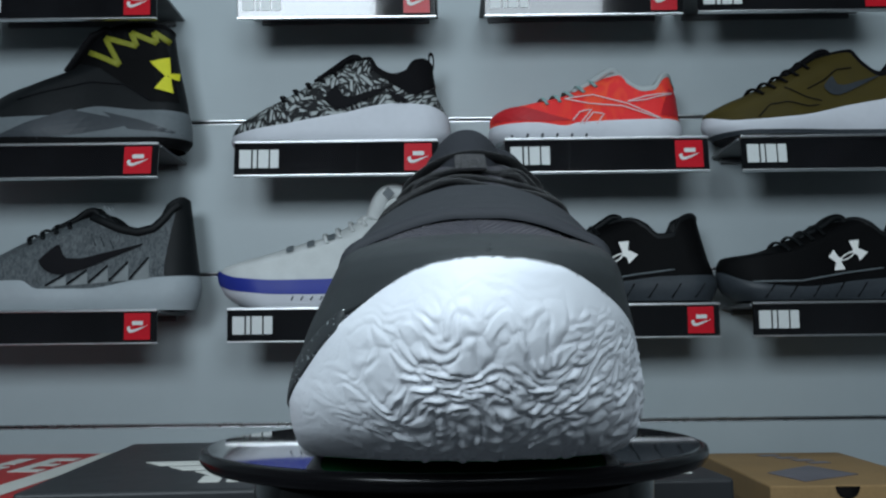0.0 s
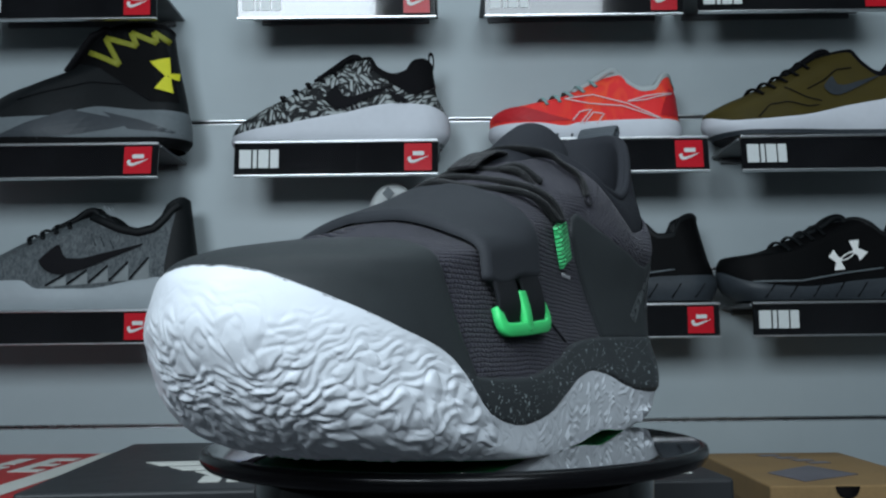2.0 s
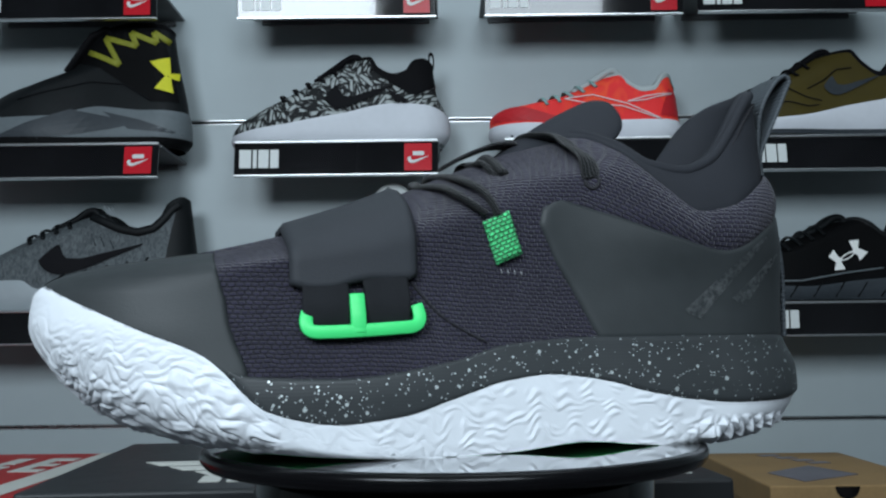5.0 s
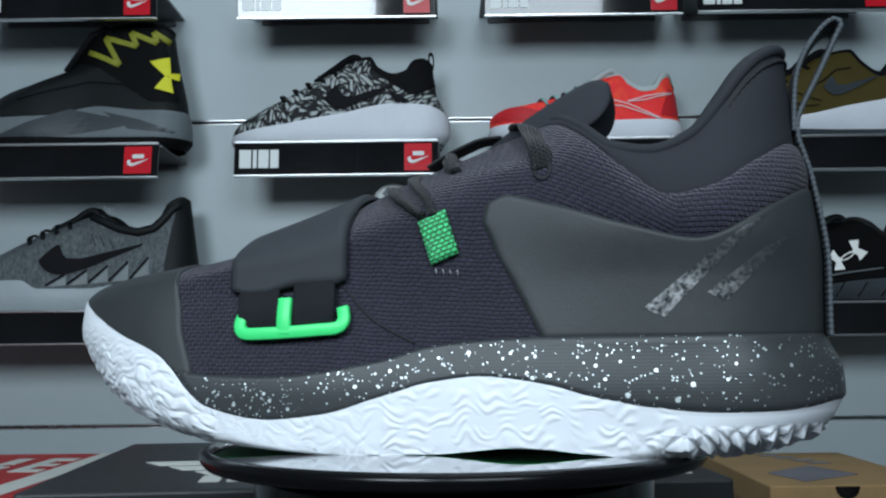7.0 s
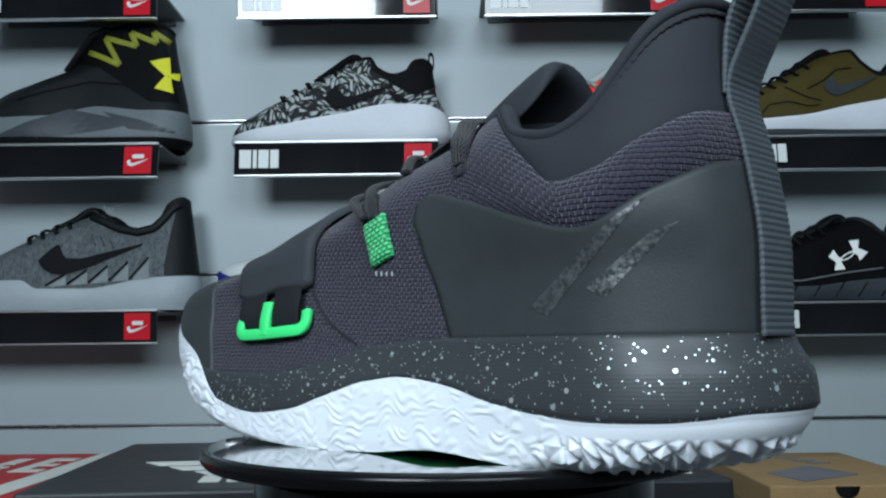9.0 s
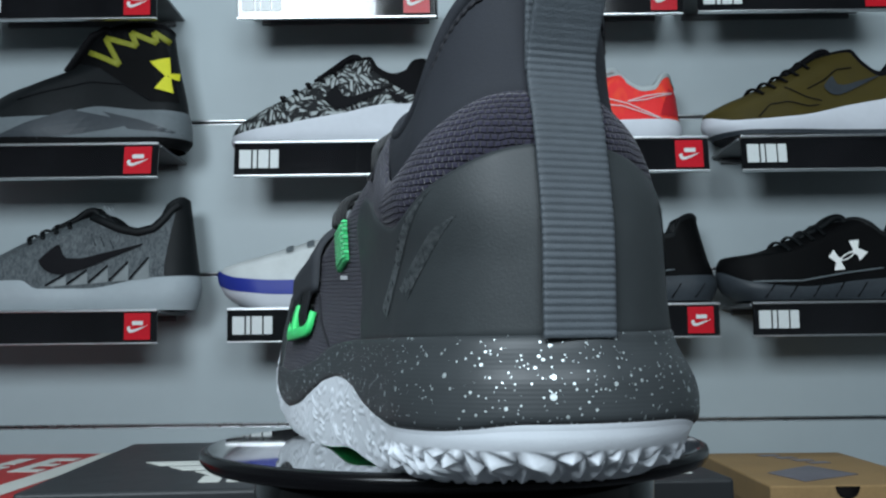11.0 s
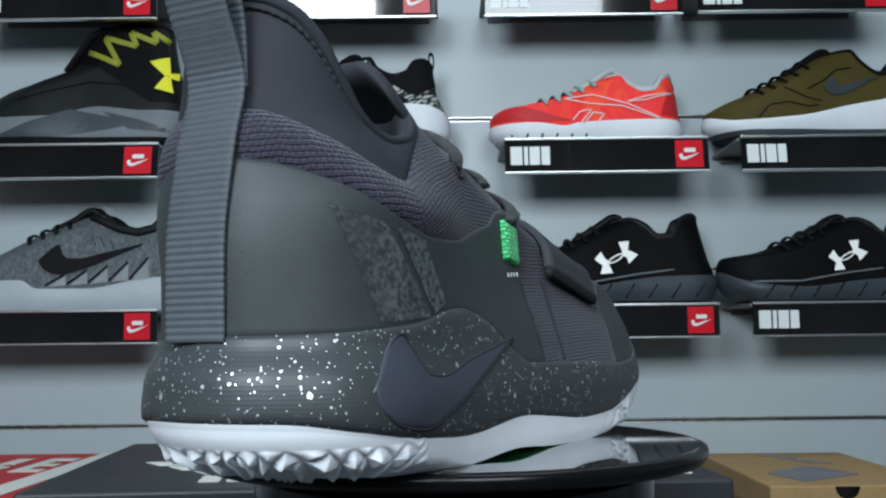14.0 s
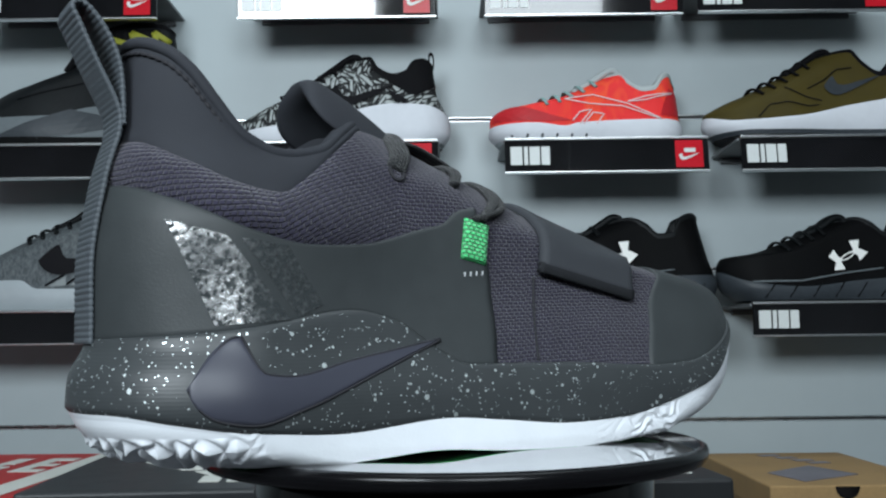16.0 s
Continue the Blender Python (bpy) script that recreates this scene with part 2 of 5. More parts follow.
def grid_normals(P, wrap):
    du = (np.roll(P, -1, 0) - np.roll(P, 1, 0)) if wrap else np.gradient(P, axis=0)
    dv = np.gradient(P, axis=1)
    n = np.cross(du, dv)
    n /= np.linalg.norm(n, axis=2, keepdims=True) + 1e-12
    ref = np.stack([np.clip(P[..., 0], -0.1, 0.1), np.full(P.shape[:2], 0.005), np.full(P.shape[:2], 0.035)], 2)
    if (n * (P - ref)).sum() < 0:
        n = -n
    return n


def sheet(name, P, material, parent, label="", wrap=False, off=0.0, thick=0.0, bumps=None, soft_edge=0.5, lay=None):
    """A sheet of cloth or rubber over a grid of places, lifted by off, with real thickness and a rounded edge."""
    nu, nv = P.shape[:2]
    n = grid_normals(P, wrap)
    lift = np.full((nu, nv), off + thick)
    if thick:
        edge = off + thick * soft_edge
        lift[:, 0] = lift[:, -1] = edge
        if not wrap:
            lift[0, :] = lift[-1, :] = edge
    if bumps is not None:
        lift = lift + bumps
    out = (P + n * lift[..., None]).reshape(-1, 3)
    verts = [out]
    idx = np.arange(nu * nv).reshape(nu, nv)
    nxt = np.roll(idx, -1, 0) if wrap else idx[1:]
    cur = idx if wrap else idx[:-1]
    faces = np.stack([cur[:, :-1], nxt[:, :-1], nxt[:, 1:], cur[:, 1:]], -1).reshape(-1, 4).tolist()
    step_u = np.linalg.norm(np.diff(P, axis=0), axis=2).mean(1)
    step_v = np.linalg.norm(np.diff(P, axis=1), axis=2).mean(0)
    U, V = np.concatenate([[0], np.cumsum(step_u)]), np.concatenate([[0], np.cumsum(step_v)])
    uv = np.stack(np.meshgrid(U, V, indexing="ij"), -1).reshape(-1, 2)
    if lay is not None:
        uv = lay.reshape(-1, 2)
    uvs = [uv]
    if thick:
        inn = (P + n * (off - 0.0004)).reshape(-1, 3)
        verts.append(inn)
        uvs.append(uv)
        base = nu * nv
        border = [idx[:, 0], idx[:, -1]] + ([] if wrap else [idx[0, :], idx[-1, :]])
        for line in border:
            ring = list(line) + ([line[0]] if wrap else [])
            faces += [[a, b, b + base, a + base] for a, b in zip(ring, ring[1:])]
    verts, uvs = np.concatenate(verts), np.concatenate(uvs)
    ob = mesh_object(name, verts, faces, material, parent, label, uvs)
    bm = bmesh.new()
    bm.from_mesh(ob.data)
    bmesh.ops.recalc_face_normals(bm, faces=bm.faces[:])
    bm.to_mesh(ob.data)
    bm.free()
    return ob


def smooth_path(points, per=8, closed=False):
    """A Catmull-Rom curve through the points."""
    p = [np.array(q, float) for q in points]
    out = []
    count = len(p) if closed else len(p) - 1
    for i in range(count):
        a, b, c, d = ((p[(i - 1) % len(p)], p[i], p[(i + 1) % len(p)], p[(i + 2) % len(p)]) if closed
                      else (p[max(i - 1, 0)], p[i], p[i + 1], p[min(i + 2, len(p) - 1)]))
        for k in range(per):
            t = k / per
            out.append(0.5 * (2 * b + (c - a) * t + (2 * a - 5 * b + 4 * c - d) * t * t + (3 * b - a - 3 * c + d) * t**3))
    if not closed:
        out.append(p[-1])
    return np.array(out)


def tube(name, path, width, height, material, parent, label="", side=None, seg=10, power=1.0, ribs=None):
    """A cord or band along a path: width across (along side), height through. ribs: (length, depth) of cross ridges."""
    path = np.asarray(path)
    t = np.gradient(path, axis=0)
    t /= np.linalg.norm(t, axis=1, keepdims=True) + 1e-12
    if side is None:
        ref = np.array([0.0, 0.0, 1.0])
        s = np.cross(t, ref)
        s[np.linalg.norm(s, axis=1) < 1e-3] = (1, 0, 0)
    else:
        s = np.broadcast_to(np.asarray(side, float), t.shape).copy()
        s -= (s * t).sum(1, keepdims=True) * t
    s /= np.linalg.norm(s, axis=1, keepdims=True) + 1e-12
    up = np.cross(s, t)
    ang = np.linspace(0, 2 * np.pi, seg, endpoint=False)
    ca, sa = np.cos(ang), np.sin(ang)
    ca, sa = np.sign(ca) * np.abs(ca) ** power, np.sign(sa) * np.abs(sa) ** power
    w, h = np.full(len(path), width / 2), np.full(len(path), height / 2)
    run = np.concatenate([[0], np.cumsum(np.linalg.norm(np.diff(path, axis=0), axis=1))])
    if ribs:
        h = h + ribs[1] * np.abs(np.sin(np.pi * run / ribs[0]))
        w = w + 0.4 * ribs[1] * np.abs(np.sin(np.pi * run / ribs[0]))
    V = path[:, None] + s[:, None] * (ca[None, :, None] * w[:, None, None]) + up[:, None] * (sa[None, :, None] * h[:, None, None])
    n = len(path)
    verts = V.reshape(-1, 3)
    faces = []
    for i in range(n - 1):
        for k in range(seg):
            j = (k + 1) % seg
            faces.append([i * seg + k, i * seg + j, (i + 1) * seg + j, (i + 1) * seg + k])
    faces.append(list(range(seg))[::-1])
    faces.append([(n - 1) * seg + k for k in range(seg)])
    uv = np.stack([np.repeat(run, seg), np.tile(np.arange(seg) / seg * (width + height) * 1.6, n)], 1)
    return mesh_object(name, verts, faces, material, parent, label, uv)


class Form:
    """The body of a shoe as level outlines. x runs to the toe, y to the shoe's left, z up.
    front, heel: (z, x) of the ends; left, right: (x, half width); lean_*: (z, share of the half width)."""

    def __init__(self, front, heel, left, right, lean_left, lean_right, heel_left=None, heel_right=None, nose=((0, 0.06), (0.2, 0.06)), back=((0, 0.048), (0.2, 0.048))):
        self.f, self.h, self.l, self.r = curve1(front), curve1(heel), curve1(left), curve1(right)
        self.ll, self.lr = curve1(lean_left), curve1(lean_right)
        self.hl, self.hr = curve1(heel_left or lean_left), curve1(heel_right or lean_right)
        self.nose, self.back = curve1(nose), curve1(back)
        z = np.linspace(front[0][0], front[-1][0], 400)
        self.zz, self.ff = z, self.f(z)

    def half(self, x, z):
        k = np.clip((x + 0.085) / 0.06, 0, 1)
        k = k * k * (3 - 2 * k)
        return self.l(x) * (self.hl(z) * (1 - k) + self.ll(z) * k), self.r(x) * (self.hr(z) * (1 - k) + self.lr(z) * k)

    def at(self, tau, z):
        """tau: 0 at the toe, to 1 at the heel along the left side and on to 2 along the right side."""
        tau, z = np.broadcast_arrays(np.asarray(tau, float), np.asarray(z, float))
        s = (tau + 1) % 2 - 1
        a = np.abs(s)
        xf, xh = self.f(z), self.h(z)
        x = xf + (xh - xf) * (1 - np.cos(np.pi * a)) / 2
        yl, yr = self.half(x, z)
        mid = (yl - yr) / 2
        y = np.where(s >= 0, yl, -yr)
        tf = np.clip((xf - x) / self.nose(z), 0, 1)
        th = np.clip((x - xh) / self.back(z), 0, 1)
        cap = np.sqrt(np.clip(1 - (1 - tf) ** 2, 0, 1)) * np.sqrt(np.clip(1 - (1 - th) ** 2, 0, 1))
        return np.stack([x, mid + (y - mid) * cap, z], -1)

    def tau(self, x, z, side=1):
        xf, xh = self.f(z), self.h(z)
        a = np.arccos(np.clip(1 - 2 * (xf - x) / (xf - xh), -1, 1)) / np.pi
        return a if side > 0 else 2 - a

    def spot(self, x, z, side=1, off=0.0):
        """A place on the left (1) or right (-1) flank, lifted by off."""
        t = self.tau(x, z, side)
        e = 2e-3
        p = self.at(t, z)
        n = np.cross(self.at(t + e, z) - self.at(t - e, z), self.at(t, z + 5e-4) - self.at(t, z - 5e-4))
        n /= np.linalg.norm(n) + 1e-12
        if n[1] * side < 0 and abs(n[1]) > 0.05:
            n = -n
        return p + n * off

    def top(self, x):
        """Height of the ridge over x."""
        k = self.zz > 0.3 * self.zz[-1]
        z, x_of = self.zz[k], self.ff[k]
        order = np.argsort(x_of)
        return float(np.interp(x, x_of[order], z[order]))

    def band(self, taus, low, high, rows):
        """Grid between two lines; low and high take (x, side) and give z."""
        t = np.asarray(taus)
        side = np.where(((t + 1) % 2 - 1) >= 0, 1, -1)
        zl, zh = np.full(t.shape, 0.03), np.full(t.shape, 0.05)
        for _ in range(40):
            zl = zl + 0.3 * (low(self.at(t, zl)[..., 0], side) - zl)
            zh = zh + 0.3 * (high(self.at(t, zh)[..., 0], side) - zh)
        k = np.linspace(0, 1, rows)[None, :]
        z = zl[:, None] * (1 - k) + zh[:, None] * k
        return self.at(t[:, None], z)

    def over(self, xs, z_left, z_right, rows):
        """Grid across the ridge: for each x from the left flank at z_left over the top to the right flank."""
        out = []
        for i, x in enumerate(xs):
            zt = self.top(x) - 0.0004
            k = np.linspace(0, 1, rows)
            zl, zr = z_left[i], z_right[i]
            line = []
            for q in k:
                if q < 0.5:
                    z = zl + (zt - zl) * math.sin(q * math.pi)
                    line.append(self.at(self.tau(x, z, 1), z))
                else:
                    z = zr + (zt - zr) * math.sin(q * math.pi)
                    line.append(self.at(self.tau(x, z, -1), z))
            out.append(line)
        return np.array(out)


def sided(a, b):
    fa, fb = curve1(a), curve1(b)
    return lambda x, side: np.where(side > 0, fa(x), fb(x))


def empty(name, m, label, category, group="", kind=""):
    ob = new(name)
    ob.empty_display_size = 0.02
    ob.matrix_world = m
    return tagged(ob, label, category, group, kind)


def slab_thing(name, bm, material, label, category, kind="structure"):
    ob = part(name, bm, material, None)
    return tagged(ob, label, category, "", kind)


# ---------------------------------------------------------------- the room
def build_room():
    # Floor, ceiling and three walls are unseen; their pale colour bounces fill light.
    slab_thing("floor", box_bm(-2.6, 2.6, -3.0, 1.1, -1.16, -1.10), BOUNCE_FLOOR, "unseen pale floor added to bounce light upward", "floor")
    slab_thing("ceiling", box_bm(-2.6, 2.6, -3.0, 1.1, 1.70, 1.76), ROOM, "unseen pale ceiling added for bounced fill light", "ceiling")
    slab_thing("wall_south", box_bm(-2.6, 2.6, -3.06, -3.0, -1.1, 1.7), ROOM, "unseen pale wall behind the camera, for fill light", "wall")
    slab_thing("wall_east", box_bm(2.6, 2.66, -3.0, 1.1, -1.1, 1.7), ROOM, "unseen pale side wall for fill light", "wall")
    slab_thing("wall_west", box_bm(-2.66, -2.6, -3.0, 1.1, -1.1, 1.7), ROOM, "unseen pale side wall for fill light", "wall")
    wall = slab_thing("wall_north", box_bm(-2.6, 2.6, WALL_Y + 0.03, WALL_Y + 0.09, -1.1, 1.7), ROOM, "pale grey slatwall with metal grooves", "wall")
    joints = [-0.0710 - 0.2135 * k for k in range(5, 0, -1)] + [-0.0710] + [0.1368, 0.353, 0.567, 0.78, 0.994, 1.21, 1.42]
    levels = [-1.1] + joints + [1.7]
    for low, high in zip(levels, levels[1:]):
        part("panel", box_bm(-2.6, 2.6, WALL_Y, WALL_Y + 0.03, low + 0.0030, high - 0.0030, 0.0012), WALL_PAINT, wall)
    for z in joints:
        bm = box_bm(-2.6, 2.6, WALL_Y + 0.006, WALL_Y + 0.03, z - 0.0030, z - 0.0012)
        part("groove_strip", bm, ALU, wall, "bright aluminium groove insert")
        part("groove_strip", box_bm(-2.6, 2.6, WALL_Y - 0.0012, WALL_Y + 0.03, z + 0.0012, z + 0.0029, 0.0004), ALU, wall, "bright aluminium groove insert")
    slab_thing("counter", box_bm(-1.6, 1.6, -0.24, WALL_Y, COUNTER_Z - 0.04, COUNTER_Z, 0.004), COUNTER, "dark laminate counter against the slatwall", "counter")
    for lx, length, _ in LAMPS:
        lamp = empty("tube_lamp", look((lx, -0.92, 0.58), (lx * 0.3, 0.75, 0.2)), "white linear lamp hung from the ceiling", "lamp", "lamps over the camera")
        part("housing", box_bm(-length / 2 - 0.02, length / 2 + 0.02, -0.23, 0.23, 0.012, 0.05, 0.006), ROOM, lamp)
        back = lamp.matrix_world.inverted()
        for sx in (-length / 3, length / 3):
            foot = Vector((sx, 0, 0.03))
            top = lamp.matrix_world @ foot
            top = back @ Vector((top.x, top.y, 1.70))
            tube("hanger", [tuple(foot), tuple(top)], 0.008, 0.008, ALU, lamp, "thin metal hanger", side=(1, 0, 0))
    panel = empty("ceiling_lamp", pose(0.2, 0.2, 1.68), "white square ceiling light panel", "lamp")
    part("frame", box_bm(-0.66, 0.66, -0.5, 0.5, -0.01, 0.018, 0.004), ROOM, panel)


# ---------------------------------------------------------------- shelves with label holders
def check_mark(cx, cz, s):
    """Outline of a plain curved tick."""
    up = [(-0.52, 0.02), (-0.47, -0.16), (-0.36, -0.24), (-0.18, -0.22), (0.10, -0.10), (0.55, 0.14)]
    low = [(0.10, 0.00), (-0.18, -0.08), (-0.30, -0.08), (-0.36, -0.02), (-0.34, 0.08), (-0.42, 0.10)]
    return [(cx + x * s, cz + z * s) for x, z in up + low]


def shelf(x0, x1, z0, z1, tilt=0.0):
    """A black board on the wall, with a clear holder and its printed card along the front edge."""
    thing = empty("display_shelf", pose((x0 + x1) / 2, LABEL_Y, z1), "black shoe shelf with a clear label holder", "shelf", "display shelves")
    w, hgt = (x1 - x0) / 2, z1 - z0
    part("board", box_bm(-w - 0.002, w + 0.002, 0.006, WALL_Y - LABEL_Y - 0.002, -0.0045, -0.0005, 0.001), SHELF_EDGE, thing)
    part("wall_clip", box_bm(-w + 0.01, w - 0.01, WALL_Y - LABEL_Y - 0.008, WALL_Y - LABEL_Y - 0.002, -0.012, -0.0046, 0.001), SHELF_EDGE, thing)
    holder = part("label_holder", box_bm(-w, w, 0.0, 0.004, -hgt, 0.0, 0.0012), CARD_BLACK, thing, "glossy black label card")
    # Metal strips stand in for the highlight along the clear holder's lips.
    part("lip_highlight", box_bm(-w, w, -0.002, 0.0055, -0.0022, 0.0012, 0.0006), ALU, holder)
    part("lip_highlight", box_bm(-w, w, -0.002, 0.0055, -hgt - 0.0012, -hgt + 0.0010, 0.0006), ALU, holder)
    # plain blocks stand in for the lettering
    zb, zt = -hgt * 0.78, -hgt * 0.24
    for a, b in ((0.0, 0.0150), (0.0172, 0.0222), (0.0242, 0.0372), (0.0392, 0.0500)):
        part("letter_block", box_bm(-w + 0.007 + a, -w + 0.007 + b, -0.0012, 0.0, zb, zt), CARD_WHITE, holder)
    s = hgt * 0.80
    red = part("red_square", box_bm(w - 0.008 - s * 0.98, w - 0.008, -0.0012, 0.0, -hgt * 0.90, -hgt * 0.10), CARD_RED, holder, "red printed square")
    c = w - 0.008 - s * 0.49
    part("tick_shape", slab_bm(check_mark(c, -hgt * 0.55, s * 0.72), -0.0022, -0.0012), CARD_WHITE, red)
    part("letter_block", box_bm(c - s * 0.18, c + s * 0.22, -0.0022, -0.0012, -hgt * 0.46, -hgt * 0.34), CARD_WHITE, red)
    if tilt:
        holder.matrix_basis = pose(0, 0.0, 0, tilt, 0, 0)
    return thing


SHELF_ROWS = ((0.4605, 0.504, (-0.6290, -0.2674, 0.0538, 0.3302), 0.2585, (0, 8.0, 8.0, 0)),
              (0.2515, 0.296, (-0.6240, -0.2678, 0.0769, 0.3776), 0.2595, (-6, -6, -6, -6)),
              (0.0425, 0.084, (-0.6240, -0.2750, 0.0816, 0.3844), 0.2610, (0, 0, 0, 0)))


def build_shelves():
    for z0, z1, lefts, width, tilts in SHELF_ROWS:
        for x, tilt in zip(lefts, tilts):
            shelf(x, x + width, z0, z1, tilt)


# ---------------------------------------------------------------- boxes and turntable
def lidded_box(name, m, w, d, h, material, label, lid=0.035):
    """A cardboard box with a lid; the origin is the middle of its foot."""
    thing = empty(name, m, label, "box")
    part("tray", box_bm(-w / 2 + 0.002, w / 2 - 0.002, -d / 2 + 0.002, d / 2 - 0.002, 0.0, h - 0.004, 0.002), material, thing)
    top = part("lid", box_bm(-w / 2, w / 2, -d / 2, d / 2, h - lid, h, 0.0022, 3), material, thing)
    return thing, top


def flat_shape(name, outline, z, material, parent, thick=0.0006):
    bm = bmesh.new()
    a = [bm.verts.new((x, y, z)) for x, y in outline]
    b = [bm.verts.new((x, y, z + thick)) for x, y in outline]
    bm.faces.new(a[::-1])
    bm.faces.new(b)
    for i in range(len(a)):
        j = (i + 1) % len(a)
        bm.faces.new((a[i], a[j], b[j], b[i]))
    bmesh.ops.recalc_face_normals(bm, faces=bm.faces[:])
    return part(name, bm, material, parent)


def build_boxes():
    top = -0.0406
    h = top - COUNTER_Z
    cx, cy = -0.048, 0.288
    _, lid = lidded_box("shoe_box", pose(cx, cy, COUNTER_Z, 0, 0, 4), 0.405, 0.262, h, BOX_BLACK, "black cardboard shoe box with grey printed bars on its lid")
    # three slanted bars and a ring of blocks, where the print lies on the lid
    for x, y, wd in ((-0.160, -0.004, 0.088), (-0.139, -0.030, 0.060), (-0.118, -0.056, 0.032)):
        flat_shape("print_bar", [(x, y), (x + 0.012, y - 0.018), (x + wd, y - 0.016), (x + wd - 0.012, y + 0.002)], h + 0.0002, BOX_WHITE, lid)
    for x, wd in ((-0.108, 0.012), (-0.092, 0.015), (-0.073, 0.012)):
        flat_shape("print_bar", [(x, -0.078), (x + 0.001, -0.104), (x + wd + 0.001, -0.104), (x + wd, -0.078)], h + 0.0002, BOX_WHITE, lid)
    flat_shape("print_bar", [(0.150, -0.045), (0.155, -0.070), (0.185, -0.070), (0.180, -0.045)], h + 0.0002, BOX_WHITE, lid)
    flat_shape("print_bar", [(0.145, -0.085), (0.15, -0.11), (0.185, -0.11), (0.18, -0.085)], h + 0.0002, BOX_WHITE, lid)

    top = -0.0856
    h = top - COUNTER_Z
    _, lid = lidded_box("shoe_box", pose(-0.555, 0.585, COUNTER_Z, 0, 0, -1.0), 0.40, 0.325, h, BOX_RED, "red cardboard shoe box with off-white print on its lid")
    flat_shape("print_bar", [(0.150, -0.160), (0.178, -0.160), (0.178, 0.160), (0.150, 0.160)], h + 0.0002, BOX_WHITE, lid)
    for x0, x1, y0, y1 in ((0.030, 0.046, 0.000, 0.110), (0.046, 0.085, 0.042, 0.062), (0.075, 0.092, 0.062, 0.110), (0.078, 0.096, 0.000, 0.042),
                           (0.112, 0.126, 0.000, 0.110), (0.126, 0.144, 0.090, 0.110), (0.126, 0.142, 0.046, 0.062), (0.126, 0.144, 0.000, 0.018), (-0.01, 0.012, 0.0, 0.110)):
        flat_shape("print_bar", [(x0, y0), (x1, y0), (x1, y1), (x0, y1)], h + 0.0002, BOX_WHITE, lid)

    top = -0.1106
    h = top - COUNTER_Z
    thing, lid = lidded_box("shoe_box", pose(0.4205, 0.745, COUNTER_Z, 0, 0, -1.0), 0.181, 0.285, h, BOX_BROWN, "brown kraft cardboard box with a thumb hole", 0.03)
    flat_shape("sticker", [(-0.064, -0.050), (-0.046, -0.118), (0.030, -0.067), (0.002, 0.008)], h + 0.0002, BOX_INK, lid)
    for x, y in ((-0.022, 0.100), (-0.008, 0.075), (0.004, 0.050), (0.014, 0.026)):
        flat_shape("print_bar", [(x, y), (x + 0.024, y + 0.006), (x + 0.020, y + 0.020), (x - 0.004, y + 0.014)], h + 0.0002, BOX_INK, lid)
    # No opening is cut: a flat dark half disc paints the hole's shade.
    bm = bmesh.new()
    ring = [bm.verts.new((-0.012 + 0.0125 * math.cos(a), -0.1432, h - 0.001 - 0.013 * math.sin(a))) for a in [math.pi * k / 16 for k in range(17)]]
    bm.faces.new(ring)
    bmesh.ops.solidify(bm, geom=bm.faces[:], thickness=0.0006)
    part("thumb_hole", bm, HOLE_SHADE, thing, "flat black half disc for the thumb hole's shade")


def build_turntable():
    stand = empty("turntable", pose(0, 0, 0), "glossy black acrylic display turntable on the counter", "turntable")
    h = -COUNTER_Z
    part("drum", lathe_bm([(0.080, -h), (0.080, -h + 0.004), (0.0785, -h + 0.008), (0.0785, -0.012), (0.076, -0.0068)]), DRUM, stand, smooth=True)
    ob = part("plate", lathe_bm([(0.060, -0.0060), (0.0955, -0.0048), (0.0965, -0.0010), (0.0960, 0.0), (0.02, 0.0)], 192), BLACK_GLOSS, stand, "polished black acrylic disc")
    for f in ob.data.polygons:
        f.use_smooth = False
    part("rim", lathe_bm([(0.0940, -0.0066), (0.0972, -0.0062), (0.0988, -0.0045), (0.0992, -0.0025), (0.0986, -0.0008), (0.0970, -0.0001), (0.0945, -0.0012)], 192), RIM_BLACK, ob, "satin black rim", smooth=True)
    return ob


